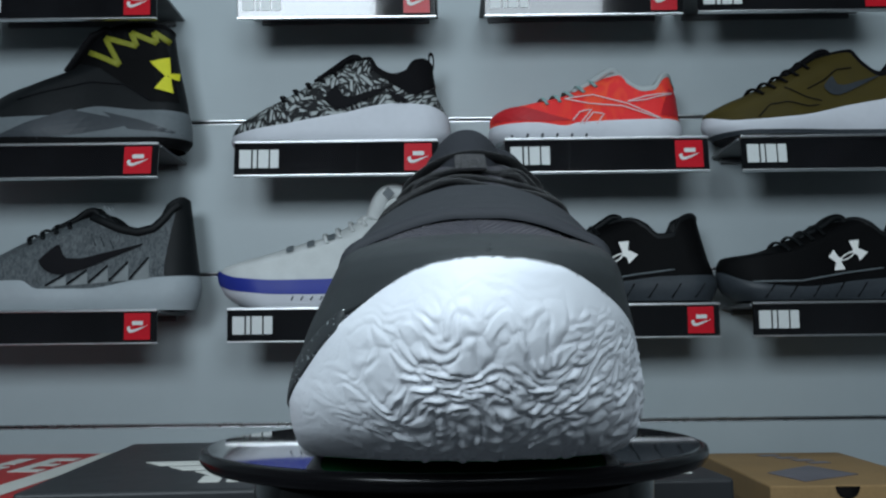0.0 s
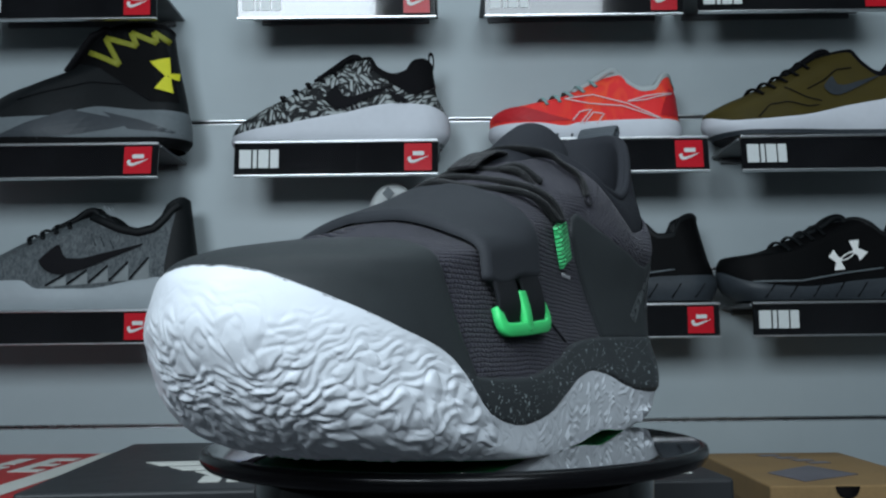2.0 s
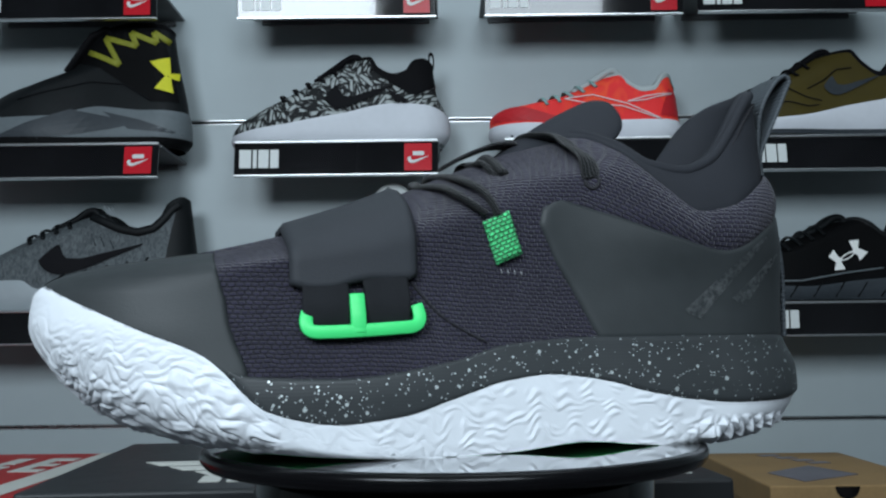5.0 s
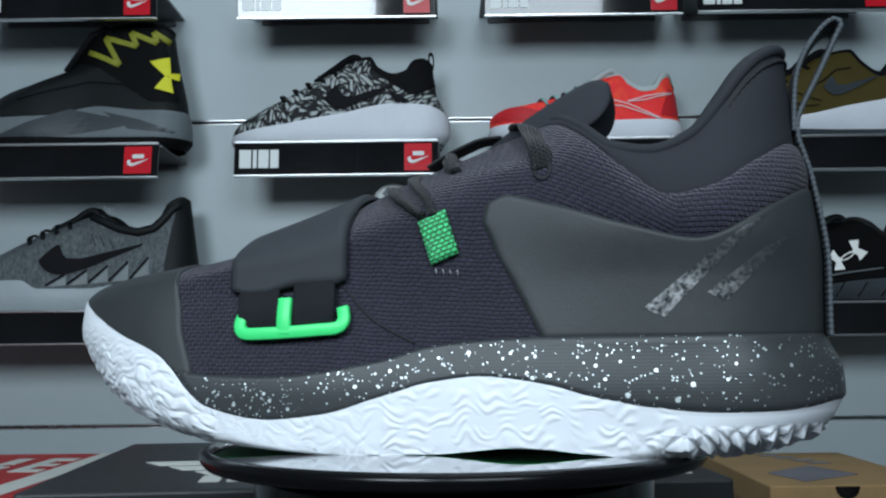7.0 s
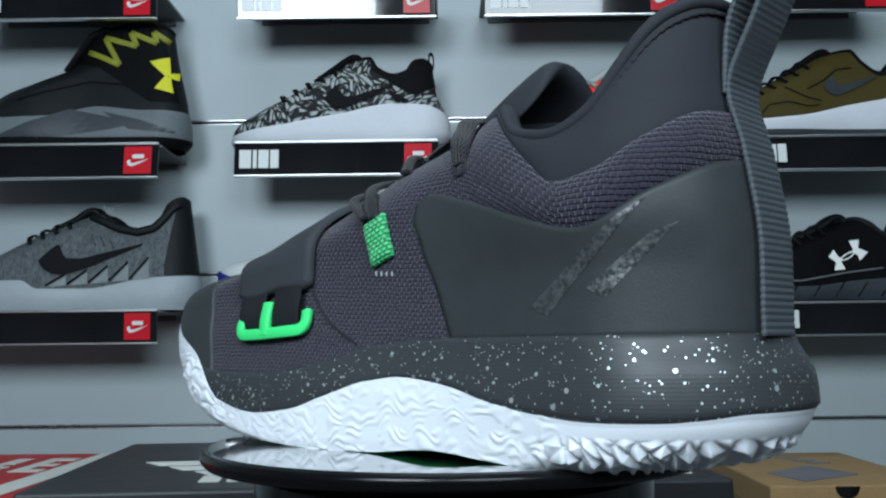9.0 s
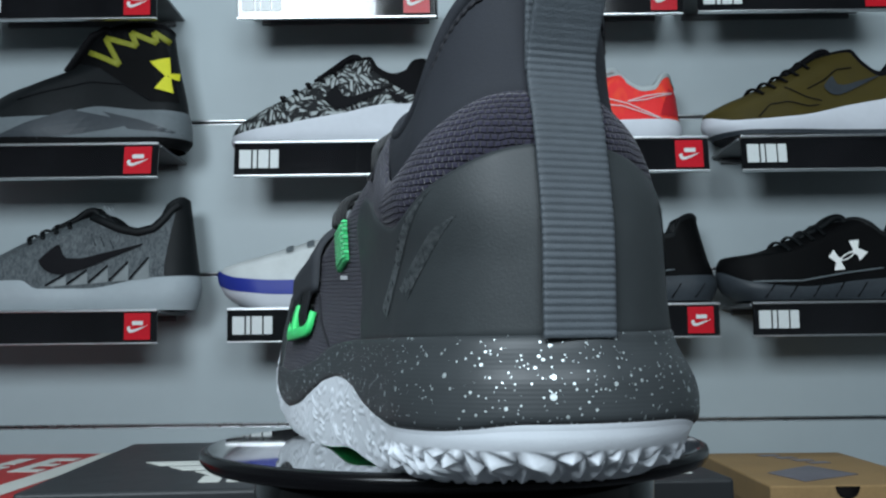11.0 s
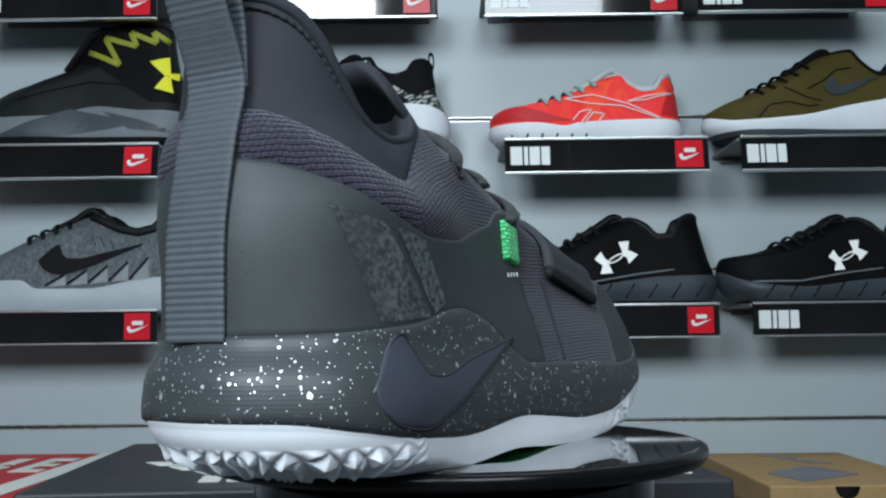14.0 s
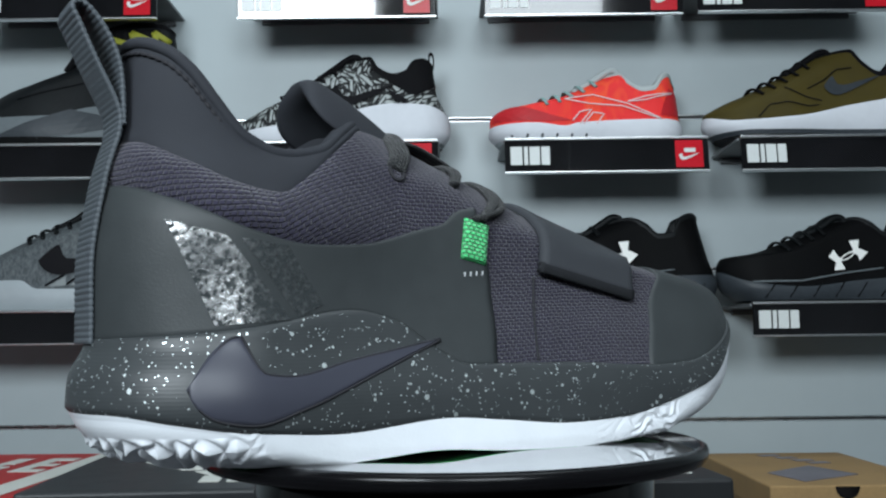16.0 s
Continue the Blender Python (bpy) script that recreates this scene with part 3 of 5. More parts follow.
# ---------------------------------------------------------------- the turning shoe
def hero_form():
    return Form(
        front=[(-0.002, 0.035), (0.0, 0.052), (0.003, 0.086), (0.0065, 0.106), (0.0145, 0.129), (0.0285, 0.1465), (0.0472, 0.1572), (0.0560, 0.1562), (0.0612, 0.1510), (0.0655, 0.138),
               (0.0690, 0.118), (0.0730, 0.094), (0.0800, 0.071), (0.0890, 0.044), (0.1045, 0.008), (0.115, -0.018), (0.122, -0.034), (0.150, -0.075)],
        heel=[(-0.002, -0.098), (0.0, -0.108), (0.002, -0.1210), (0.0056, -0.1340), (0.0105, -0.1410), (0.0150, -0.1442), (0.0198, -0.1457), (0.0282, -0.1452), (0.0405, -0.1400), (0.0648, -0.1404), (0.0945, -0.1366), (0.118, -0.1313), (0.150, -0.1300)],
        left=[(-0.15, 0.051), (-0.11, 0.0505), (-0.08, 0.050), (-0.045, 0.0500), (0.0, 0.0530), (0.05, 0.0572), (0.09, 0.0575), (0.12, 0.0568), (0.16, 0.0520)],
        right=[(-0.15, 0.0415), (-0.11, 0.0410), (-0.08, 0.0410), (-0.04, 0.0425), (0.0, 0.0465), (0.05, 0.0508), (0.09, 0.0500), (0.12, 0.0465), (0.16, 0.036)],
        lean_left=[(0.0, 0.965), (0.005, 0.985), (0.02, 1.0), (0.04, 0.94), (0.06, 0.875), (0.07, 0.86), (0.085, 0.85), (0.10, 0.82), (0.115, 0.66), (0.15, 0.5)],
        lean_right=[(0.0, 0.965), (0.005, 0.985), (0.02, 1.0), (0.04, 0.89), (0.06, 0.71), (0.07, 0.65), (0.087, 0.58), (0.10, 0.53), (0.115, 0.40), (0.15, 0.3)],
        heel_left=[(0.0, 0.93), (0.006, 0.965), (0.02, 1.0), (0.04, 0.955), (0.06, 0.94), (0.078, 0.98), (0.095, 0.92), (0.11, 0.84), (0.13, 0.77), (0.15, 0.70)],
        heel_right=[(0.0, 0.93), (0.006, 0.965), (0.02, 1.0), (0.04, 0.88), (0.06, 0.82), (0.078, 0.79), (0.095, 0.58), (0.11, 0.40), (0.13, 0.34), (0.15, 0.28)],
        nose=((0, 0.030), (0.012, 0.045), (0.03, 0.056), (0.06, 0.060), (0.2, 0.064)), back=((0, 0.048), (0.06, 0.046), (0.1, 0.034), (0.15, 0.022)))


def tread(P, F):
    """Wavy ridges of the white outsole, strongest round the toe and fading to smooth bands."""
    nu, nv = P.shape[:2]
    out = np.zeros((nu, nv))
    for i in range(nu):
        for j in range(nv):
            x, y, z = P[i, j]
            side = 1 if y > 0.005 else -1
            n1 = noise.noise(Vector((x * 46, y * 46, z * 46)))
            n2 = noise.noise(Vector((x * 150 + 9, y * 150, z * 110)))
            n3 = noise.noise(Vector((x * 150 - 4, y * 150, z * 190 + 2)))
            wave = math.cos(2 * math.pi * (z / 0.0038 + 1.6 * n1 + 1.45 * n2))
            ridge = (0.5 + 0.5 * wave) * min(1.0, max(0.0, 0.55 + 2.2 * n3))
            cells = noise.voronoi(Vector((x * 140 + 2.4 * n1, y * 140, z * 250 + 2.6 * n1 + 0.9 * n2)))[0]
            scale_cut = min(1.0, max(0.0, (cells[1] - cells[0]) * 2.6)) ** 0.8
            if x > 0.02:
                ridge = 0.55 * scale_cut + 0.40 * ridge
            amp = 1.0
            if x > 0.075:
                amp = 0.12 + 0.98 * min(1.0, max(0.0, (0.050 - z) / 0.022))
                amp *= min(1.0, max(0.08, (y + 0.034) / 0.028)) * (1.0 - 0.35 * min(1.0, max(0.0, (y - 0.02) / 0.02)))
            elif side > 0:
                amp = 0.24
            else:
                amp = max(0.0, (x - 0.03) / 0.045)
            top = (nv - 1 - j) / (nv - 1)
            if x < -0.065:
                # coarse cut tread under a smooth band round the heel
                k = min(1.0, (-0.065 - x) / 0.03) if side > 0 else min(1.0, max(0.0, (-0.092 - x) / 0.02))
                run = math.atan2(y - 0.007, -(x + 0.09)) * 0.045 if x < -0.09 else (0.045 * math.pi / 2 - (x + 0.09)) * (1 if side > 0 else -1)
                saw = min(abs(((run / 0.0066 + z / 0.009 + 1.3 * n1 + 0.5 * n2) % 1.0) - 0.5), abs(((run / 0.0074 - z / 0.008 + 1.1 * n1) % 1.0) - 0.5)) * 3
                cut = max(0.0, min(1.0, (0.0110 - z) / 0.003))
                ridge = ridge * (1 - k) + (saw * 1.5 - 0.6) * cut * k
                amp = amp * (1 - k) + 0.7 * k
            amp *= min(1.0, j / 3) * min(1.0, top * 7)
            out[i, j] = amp * (0.0019 * ridge - 0.0006)
    return out


def build_hero():
    F = hero_form()
    shoe = empty("basketball_shoe", pose(0, 0, 0), "dark charcoal knit basketball shoe with white sole and green buckle", "shoe")

    def floor_line(x, side):
        arch = np.exp(-((x + 0.035) / 0.022) ** 2) * np.where(side > 0, 0.0028, 0.0022)
        return arch + 0.0045 * np.clip((x - 0.100) / 0.05, 0, 1) ** 2

    white = sided([(-0.16, 0.0195), (-0.1405, 0.0192), (-0.131, 0.0178), (-0.12, 0.0168), (-0.10, 0.0165), (-0.082, 0.0177), (-0.063, 0.0206), (-0.044, 0.0255), (-0.021, 0.0282), (-0.005, 0.0264), (0.0146, 0.0211), (0.0347, 0.0153),
                   (0.055, 0.0134), (0.0756, 0.017), (0.0872, 0.0230), (0.0935, 0.0300), (0.100, 0.0355), (0.12, 0.0442), (0.140, 0.0536), (0.150, 0.0586), (0.162, 0.0625)],
                  [(-0.16, 0.0195), (-0.1405, 0.0192), (-0.125, 0.0165), (-0.100, 0.0125), (-0.072, 0.0106), (-0.031, 0.0141), (-0.01, 0.0125), (0.02, 0.0100), (0.045, 0.0110), (0.067, 0.0150), (0.082, 0.0190), (0.098, 0.0240), (0.112, 0.0315), (0.125, 0.0400), (0.135, 0.0465), (0.145, 0.0545), (0.152, 0.0595), (0.162, 0.0625)])
    mid_top = sided([(-0.16, 0.0410), (-0.1, 0.0412), (-0.0446, 0.0408), (-0.0054, 0.0381), (0.0145, 0.0328), (0.055, 0.0276), (0.0872, 0.0290), (0.10, 0.036)],
                    [(-0.16, 0.0410), (-0.125, 0.0425), (-0.1, 0.0452), (-0.0647, 0.0510), (-0.048, 0.0475), (-0.034, 0.038), (-0.0213, 0.0315), (0.0208, 0.0312), (0.0627, 0.0295), (0.085, 0.0305), (0.105, 0.0360), (0.125, 0.0445), (0.14, 0.0540)])
    knit_top = sided([(-0.16, 0.1090), (-0.131, 0.1080), (-0.118, 0.1010), (-0.102, 0.0915), (-0.088, 0.0890), (-0.074, 0.0985), (-0.056, 0.1150), (-0.046, 0.1210), (-0.03, 0.1215), (0.2, 0.1215)],
                     [(-0.16, 0.1090), (-0.131, 0.1080), (-0.118, 0.1010), (-0.102, 0.0930), (-0.088, 0.0905), (-0.074, 0.0985), (-0.056, 0.1140), (-0.046, 0.1205), (-0.03, 0.1215), (0.2, 0.1215)])
    collar_top = sided([(-0.16, 0.1440), (-0.130, 0.1440), (-0.1217, 0.1400), (-0.1148, 0.1335), (-0.1065, 0.1225), (-0.0963, 0.1110), (-0.0823, 0.1060), (-0.0685, 0.1085), (-0.056, 0.1180), (-0.046, 0.1235), (-0.03, 0.1240), (0.2, 0.1240)],
                       [(-0.16, 0.1440), (-0.130, 0.1440), (-0.1217, 0.1400), (-0.1148, 0.1335), (-0.1065, 0.1225), (-0.0963, 0.1110), (-0.0823, 0.1060), (-0.0685, 0.1085), (-0.056, 0.1175), (-0.046, 0.1230), (-0.03, 0.1240), (0.2, 0.1240)])
    panel_top = sided([(-0.16, 0.0950), (-0.138, 0.0930), (-0.122, 0.0850), (-0.097, 0.0736), (-0.0745, 0.0790), (-0.05, 0.0870), (-0.0221, 0.0935), (0.0, 0.094)],
                      [(-0.16, 0.0950), (-0.138, 0.0930), (-0.122, 0.0860), (-0.100, 0.0765), (-0.080, 0.0725), (-0.0600, 0.0735), (-0.035, 0.0800), (-0.0100, 0.0900), (0.0, 0.091)])

    # outsole, with its ridges, and the green underside
    ring = np.linspace(0, 2, 1500, endpoint=False)
    def white_low(x, side):
        return floor_line(x, side) + 0.0002 + 0.0042 * np.clip((x - 0.035) / 0.05, 0, 1)
    P = F.band(ring, white_low, white, 120)
    sheet("outsole", P, RUBBER, shoe, "white rubber outsole with wavy ridges", wrap=True, off=0.0009, bumps=tread(P, F))
    ringb = np.linspace(0, 2, 200, endpoint=False)
    P = F.band(ringb, floor_line, white_low, 6)
    sheet("underfoot_edge", P, GREEN_RUBBER, shoe, "green rubber underfoot tread", wrap=True, off=0.0004)
    edge = F.band(ringb, floor_line, lambda x, s: floor_line(x, s) + 0.002, 2)[:, 0]
    spine = np.stack([edge[:, 0] * 0.97, np.interp(edge[:, 0], (-0.12, 0.1), (0.008, 0.004)), edge[:, 2] + 0.0002], 1)
    under = np.stack([edge + (spine - edge) * k for k in np.linspace(0, 1, 8)], 1)
    sheet("underfoot", under, GREEN_RUBBER, shoe, "green rubber underfoot tread", wrap=True)

    # midsole, wrapping the heel
    taus = np.concatenate([np.linspace(F.tau(0.0905, 0.027, 1), 1, 130), np.linspace(1, F.tau(0.132, 0.045, -1), 170)[1:]])
    P = F.band(taus, lambda x, s: white(x, s) - 0.0012, mid_top, 18)
    sheet("midsole", P, SPECKLE, shoe, "charcoal foam midsole with white specks", off=0.0002, thick=0.0014, soft_edge=0.35)

    # knit upper
    P = F.band(np.linspace(0, 2, 260, endpoint=False), lambda x, s: np.minimum(mid_top(x, s), white(x, s) + 0.02) - 0.004, knit_top, 90)
    across = np.abs(P[..., 1] - 0.006)
    lay = np.stack([P[..., 0] + across, P[..., 2] - 0.7 * across * np.clip((P[..., 0] + 0.09) / 0.05, 0, 1)], -1)
    flank_of = np.where(P[..., 1] > 0.006, 1, -1)
    low_z, high_z = panel_top(P[..., 0], flank_of), knit_top(P[..., 0], flank_of)
    share = np.clip((P[..., 2] - low_z) / (high_z - low_z + 1e-6), 0, 1)
    puff = 0.0024 * np.sin(np.pi * share) ** 0.6 * np.clip((-0.035 - P[..., 0]) / 0.03, 0, 1) * np.clip((P[..., 0] + 0.142) / 0.012, 0, 1)
    sheet("knit_upper", P, KNIT, shoe, "charcoal purple knitted upper", wrap=True, lay=lay, bumps=puff)
    P2 = F.band(np.linspace(0, 2, 260, endpoint=False), lambda x, s: knit_top(x, s) - 0.001, collar_top, 22)
    ins = np.linspace(0, 1, 22)
    sheet("collar", P2, LINING, shoe, "smooth padded charcoal collar", wrap=True, off=-0.0010, bumps=np.tile(0.0018 * np.sin(np.pi * ins) ** 0.5, (260, 1)))
    topline = P2[:, -1]
    axis_y = np.interp(topline[:, 0], (-0.13, -0.02), (0.013, 0.008))
    inward = np.stack([-0.075 - topline[:, 0], axis_y - topline[:, 1], np.zeros(260)], 1)
    inward /= np.linalg.norm(inward, axis=1, keepdims=True)
    rows = [topline + inward * a + np.array([0, 0, b]) for a, b in ((-0.0008, -0.0012), (0.0, 0.0006), (0.0022, 0.0016), (0.0048, 0.0006), (0.0060, -0.004), (0.0068, -0.016), (0.0075, -0.035), (0.008, -0.060))]
    for r in rows:
        r[:, 2] = np.maximum(r[:, 2], 0.045)
    sheet("collar_lining", np.stack(rows, 1), LINING, shoe, "dark inner lining of the collar", wrap=True)
    roll = topline + inward * 0.0008 + np.array([0, 0, -0.0006])
    tube("collar_binding", np.concatenate([roll, roll[:1]]), 0.0042, 0.0044, LINING, shoe, "rolled charcoal collar edge", seg=12)
    lip = topline + inward * -0.0010 + np.array([0, 0, -0.0046])
    dense = np.concatenate([lip, lip[:1]])
    run = np.concatenate([[0], np.cumsum(np.linalg.norm(np.diff(dense, axis=0), axis=1))])
    even = np.arange(0, run[-1], 0.0005)
    dense = np.stack([np.interp(even, run, dense[:, a]) for a in range(3)], 1)
    tube("collar_stitching", dense, 0.0010, 0.0007, SEAM, shoe, "dark ladder stitching", seg=6, ribs=(0.0030, 0.00055))

    # toe cap
    cols = np.linspace(1, -1, 150)
    grid = np.zeros((150, 40, 3))
    for j in range(40):
        k = j / 39
        zg = 0.034 + 0.0375 * k
        ta = float(F.tau(0.0900 + 0.004 * k, zg, 1))
        tb = 2 - float(F.tau(0.0660 + 0.018 * k * k, zg, -1))
        t = np.where(cols >= 0, cols * ta, 2 + cols * tb)
        side = np.where(cols >= 0, 1, -1)
        z = np.full(150, zg)
        for _ in range(8):
            x = F.at(t, z)[:, 0]
            share = np.where(side > 0, np.clip((0.0930 - x) / 0.003, 0, 1), np.clip((0.142 - x) / 0.012, 0, 1))
            base = np.maximum(white(x, side), white(x, side) + (mid_top(x, side) - white(x, side)) * share) - 0.001
            z = base * (1 - k) + 0.0712 * k
        grid[:, j] = F.at(t, z)
    sheet("toe_cap", grid, NUBUCK, shoe, "smooth charcoal toe cap", off=0.0, thick=0.0009)

    # heel panel wrapping both flanks
    rows = []
    for k in np.linspace(0, 1, 40):
        fa = np.interp(k, (0, 0.45, 0.80, 0.92, 1.0), (-0.0430, -0.0315, -0.0220, -0.0235, -0.0310))
        fb = np.interp(k, (0, 0.5, 1.0), (-0.0095, -0.0050, -0.0060))
        rows.append((fa, fb))
    cols = np.linspace(0, 1, 150)
    G = np.zeros((150, 40, 3))
    for j, (fa, fb) in enumerate(rows):
        k = j / 39
        za = float(mid_top(fa, 1) * (1 - k) + panel_top(fa, 1) * k)
        zb = float(mid_top(fb, -1) * (1 - k) + panel_top(fb, -1) * k)
        ta, tb = float(F.tau(fa, za, 1)), float(F.tau(fb, zb, -1))
        t = ta + (tb - ta) * cols
        side = np.where(t <= 1, 1, -1)
        z = np.full(150, 0.06)
        for _ in range(8):
            x = F.at(t, z)[:, 0]
            z = (mid_top(x, side) - 0.001) * (1 - k) + panel_top(x, side) * k
        G[:, j] = F.at(t, z)
    sheet("heel_panel", G, NUBUCK, shoe, "smooth charcoal heel panel", off=0.0, thick=0.0010)

    # glossy print on the panel
    for side, quads in ((-1, (((-0.1250, 0.0790), (-0.1080, 0.0740), (-0.0880, 0.0470), (-0.1120, 0.0450)), ((-0.1040, 0.0735), (-0.0880, 0.0715), (-0.0760, 0.0520), (-0.0850, 0.0480)))),
                        (1, (((-0.1190, 0.0815), (-0.1110, 0.0770), (-0.0780, 0.0500), (-0.0850, 0.0470)), ((-0.1260, 0.0740), (-0.1190, 0.0710), (-0.0990, 0.0550), (-0.1050, 0.0520))))):
        for a, b, c, d in quads:
            g = np.zeros((14, 18, 3))
            for i, u in enumerate(np.linspace(0, 1, 14)):
                for j, v in enumerate(np.linspace(0, 1, 18)):
                    x = (a[0] * (1 - u) + b[0] * u) * (1 - v) + (d[0] * (1 - u) + c[0] * u) * v
                    z = (a[1] * (1 - u) + b[1] * u) * (1 - v) + (d[1] * (1 - u) + c[1] * u) * v
                    g[i, j] = F.at(F.tau(x, z, side), z)
            sheet("reflective_print", g, GLINT if side < 0 else GLINT_FAINT, shoe, "worn silvery reflective print", off=0.00125)

    # curved tick on the right flank of the midsole
    u = np.linspace(0, 1, 60)
    low = curve1([(0, 0.0250), (0.03, 0.0198), (0.10, 0.0158), (0.22, 0.0142), (0.40, 0.0185), (0.70, 0.0290), (1.0, 0.0400)])
    high = curve1([(0, 0.0256), (0.05, 0.0318), (0.10, 0.0370), (0.16, 0.0416), (0.19, 0.0420), (0.21, 0.0365), (0.26, 0.0300), (0.36, 0.0290), (0.60, 0.0335), (0.8, 0.0370), (1.0, 0.0405)])
    g = np.zeros((60, 14, 3))
    for i, q in enumerate(u):
        x = -0.1215 + q * 0.0890
        for j, v in enumerate(np.linspace(0, 1, 14)):
            z = low(q) * (1 - v) + high(q) * v
            g[i, j] = F.at(F.tau(x, float(z), -1), float(z))
    tick = sheet("tick_shape", g, NAVY, shoe, "satin slate curved tick on the midsole", off=0.0013, thick=0.0007)
    rim = np.concatenate([g[:, 0], g[-1:, -1], g[::-1, -1], g[:1, 0]])
    tube("groove", rim + np.array([0, -0.0017, 0]), 0.0010, 0.0010, SEAM, tick, "dark groove round the tick", seg=6)

    # forefoot strap over the vamp
    k = np.linspace(0, 1, 26)
    xs = 0.0275 + k * 0.0445
    zl = np.interp(k, (0, 0.08, 0.40, 0.52, 0.66, 0.86, 1.0), (0.0625, 0.0603, 0.0602, 0.0592, 0.0568, 0.0566, 0.0590))
    zr = 0.0668 - 0.0105 * k
    S = F.over(xs, zl, zr, 60)
    S[:, :, 0] += np.linspace(0, -1, 60)[None, :] ** 3 * 0.010
    tuck = np.tile(0.0008 * np.clip((np.arange(60) - 46) / 13, 0, 1) ** 2, (26, 1))
    arch = np.sin(np.linspace(0, np.pi, 60))[None, :] * 0.0004 * np.ones((26, 1))
    sheet("forefoot_strap", S, STRAPMAT, shoe, "wide matte charcoal forefoot strap", off=0.0018, thick=0.0024, bumps=arch + tuck, soft_edge=0.4)
    hem = S[:, -1] + np.array([0, -0.0026, 0.0012])
    tube("strap_hem", hem, 0.0046, 0.0034, BAND, shoe, "black raw edge of the strap", side=(0, 0, 1), seg=12, power=0.6)

    # buckle and its two webbing bands on the left flank
    def flank(x, z, off):
        return F.spot(x, z, 1, off)
    for x0, tilt in ((0.0600, 0.0), (0.0390, -0.001)):
        path = smooth_path([flank(x0 + 0.001, 0.0650, 0.0022), flank(x0, 0.0570, 0.0034), flank(x0, 0.0510, 0.0036), flank(x0, 0.0465, 0.0022), flank(x0, 0.0440, 0.0004)], 5)
        tube("buckle_band", path, 0.0160, 0.0018, BAND, shoe, "black webbing band", side=(1, 0, 0), seg=16, power=0.4)
    bar = smooth_path([flank(0.0662, 0.0492, 0.0020), flank(0.0668, 0.0455, 0.0026), flank(0.0648, 0.0428, 0.0028), flank(0.0580, 0.0425, 0.0032), flank(0.0480, 0.0429, 0.0032), flank(0.0370, 0.0436, 0.0032),
                       flank(0.0298, 0.0444, 0.0028), flank(0.0276, 0.0472, 0.0026), flank(0.0284, 0.0518, 0.0020)], 6)
    buckle = tube("buckle", bar, 0.0030, 0.0046, GREEN, shoe, "bright green plastic buckle", side=(0, 1, 0), seg=12, power=0.45)
    post = smooth_path([flank(0.0492, 0.0420, 0.0032), flank(0.0494, 0.0480, 0.0040), flank(0.0496, 0.0552, 0.0034)], 9)
    tube("buckle_post", post, 0.0052, 0.0026, GREEN, buckle, "", side=(1, 0, 0), seg=12, power=0.4, ribs=(0.0017, 0.0003))

    # green webbing tabs and the faint marks under them
    for side, (xa, za_), (xb, zb_) in ((1, (-0.0035, 0.0850), (-0.0085, 0.0690)), (-1, (-0.0075, 0.0845), (-0.0110, 0.0690))):
        g = np.zeros((9, 14, 3))
        for i, u_ in enumerate(np.linspace(-0.0050, 0.0050, 9)):
            for j, v in enumerate(np.linspace(0, 1, 14)):
                x, z = xa + (xb - xa) * v + u_, za_ + (zb_ - za_) * v + (u_ * -0.42 if side > 0 else u_ * -0.25)
                g[i, j] = F.at(F.tau(x, z, side), z)
        sheet("lace_tab", g, GREEN_WEB, shoe, "bright green webbing lace tab", off=0.0012, thick=0.0022)
        for q in range(4):
            x = xb + 0.0035 - q * 0.0026
            pth = [F.spot(x, zb_ - 0.0035 - 0.0002 * q, side, 0.0012), F.spot(x - 0.0005, zb_ - 0.0052 - 0.0002 * q, side, 0.0012)]
            tube("mark_bar", pth, 0.0007, 0.0003, INK, shoe, "", seg=6)

    # tongue: a padded sheet that curls round the ankle
    rows = []
    for v in np.linspace(0, 1, 30):
        cx = -0.010 - 0.0560 * v
        cz = 0.1040 + 0.0350 * v + 0.0030 * math.sin(math.pi * v)
        w = 0.0190 * (1 if v < 0.60 else math.sqrt(max(0.0, 1 - ((v - 0.60) / 0.405) ** 2)))
        line = []
        for a in np.linspace(0, 2 * np.pi, 32, endpoint=False):
            c, s = math.cos(a), math.sin(a)
            d = 0.0046 * (abs(s) ** 0.7) * np.sign(s) * math.sqrt(max(0.02, 1 - max(0.0, (v - 0.86) / 0.141) ** 2))
            yy = w * (abs(c) ** 0.8) * np.sign(c)
            bend = (yy / 0.0190) ** 2
            line.append((cx + d * 0.55 - 0.0150 * bend, 0.0080 + yy, cz + d * 0.85 - 0.0085 * bend))
        rows.append(line)
    R = np.array(rows)
    vt = R.reshape(-1, 3)
    fc = [[i * 32 + k, i * 32 + (k + 1) % 32, (i + 1) * 32 + (k + 1) % 32, (i + 1) * 32 + k] for i in range(29) for k in range(32)] + [[29 * 32 + k for k in range(32)]]
    mesh_object("tongue", vt, fc, LINING, shoe, "padded rounded charcoal tongue")

    # laces: cords that cross the throat, the tab loops and the tie loops
    def ridge(x, y, lift):
        return np.array((x, y, F.top(x) + lift))
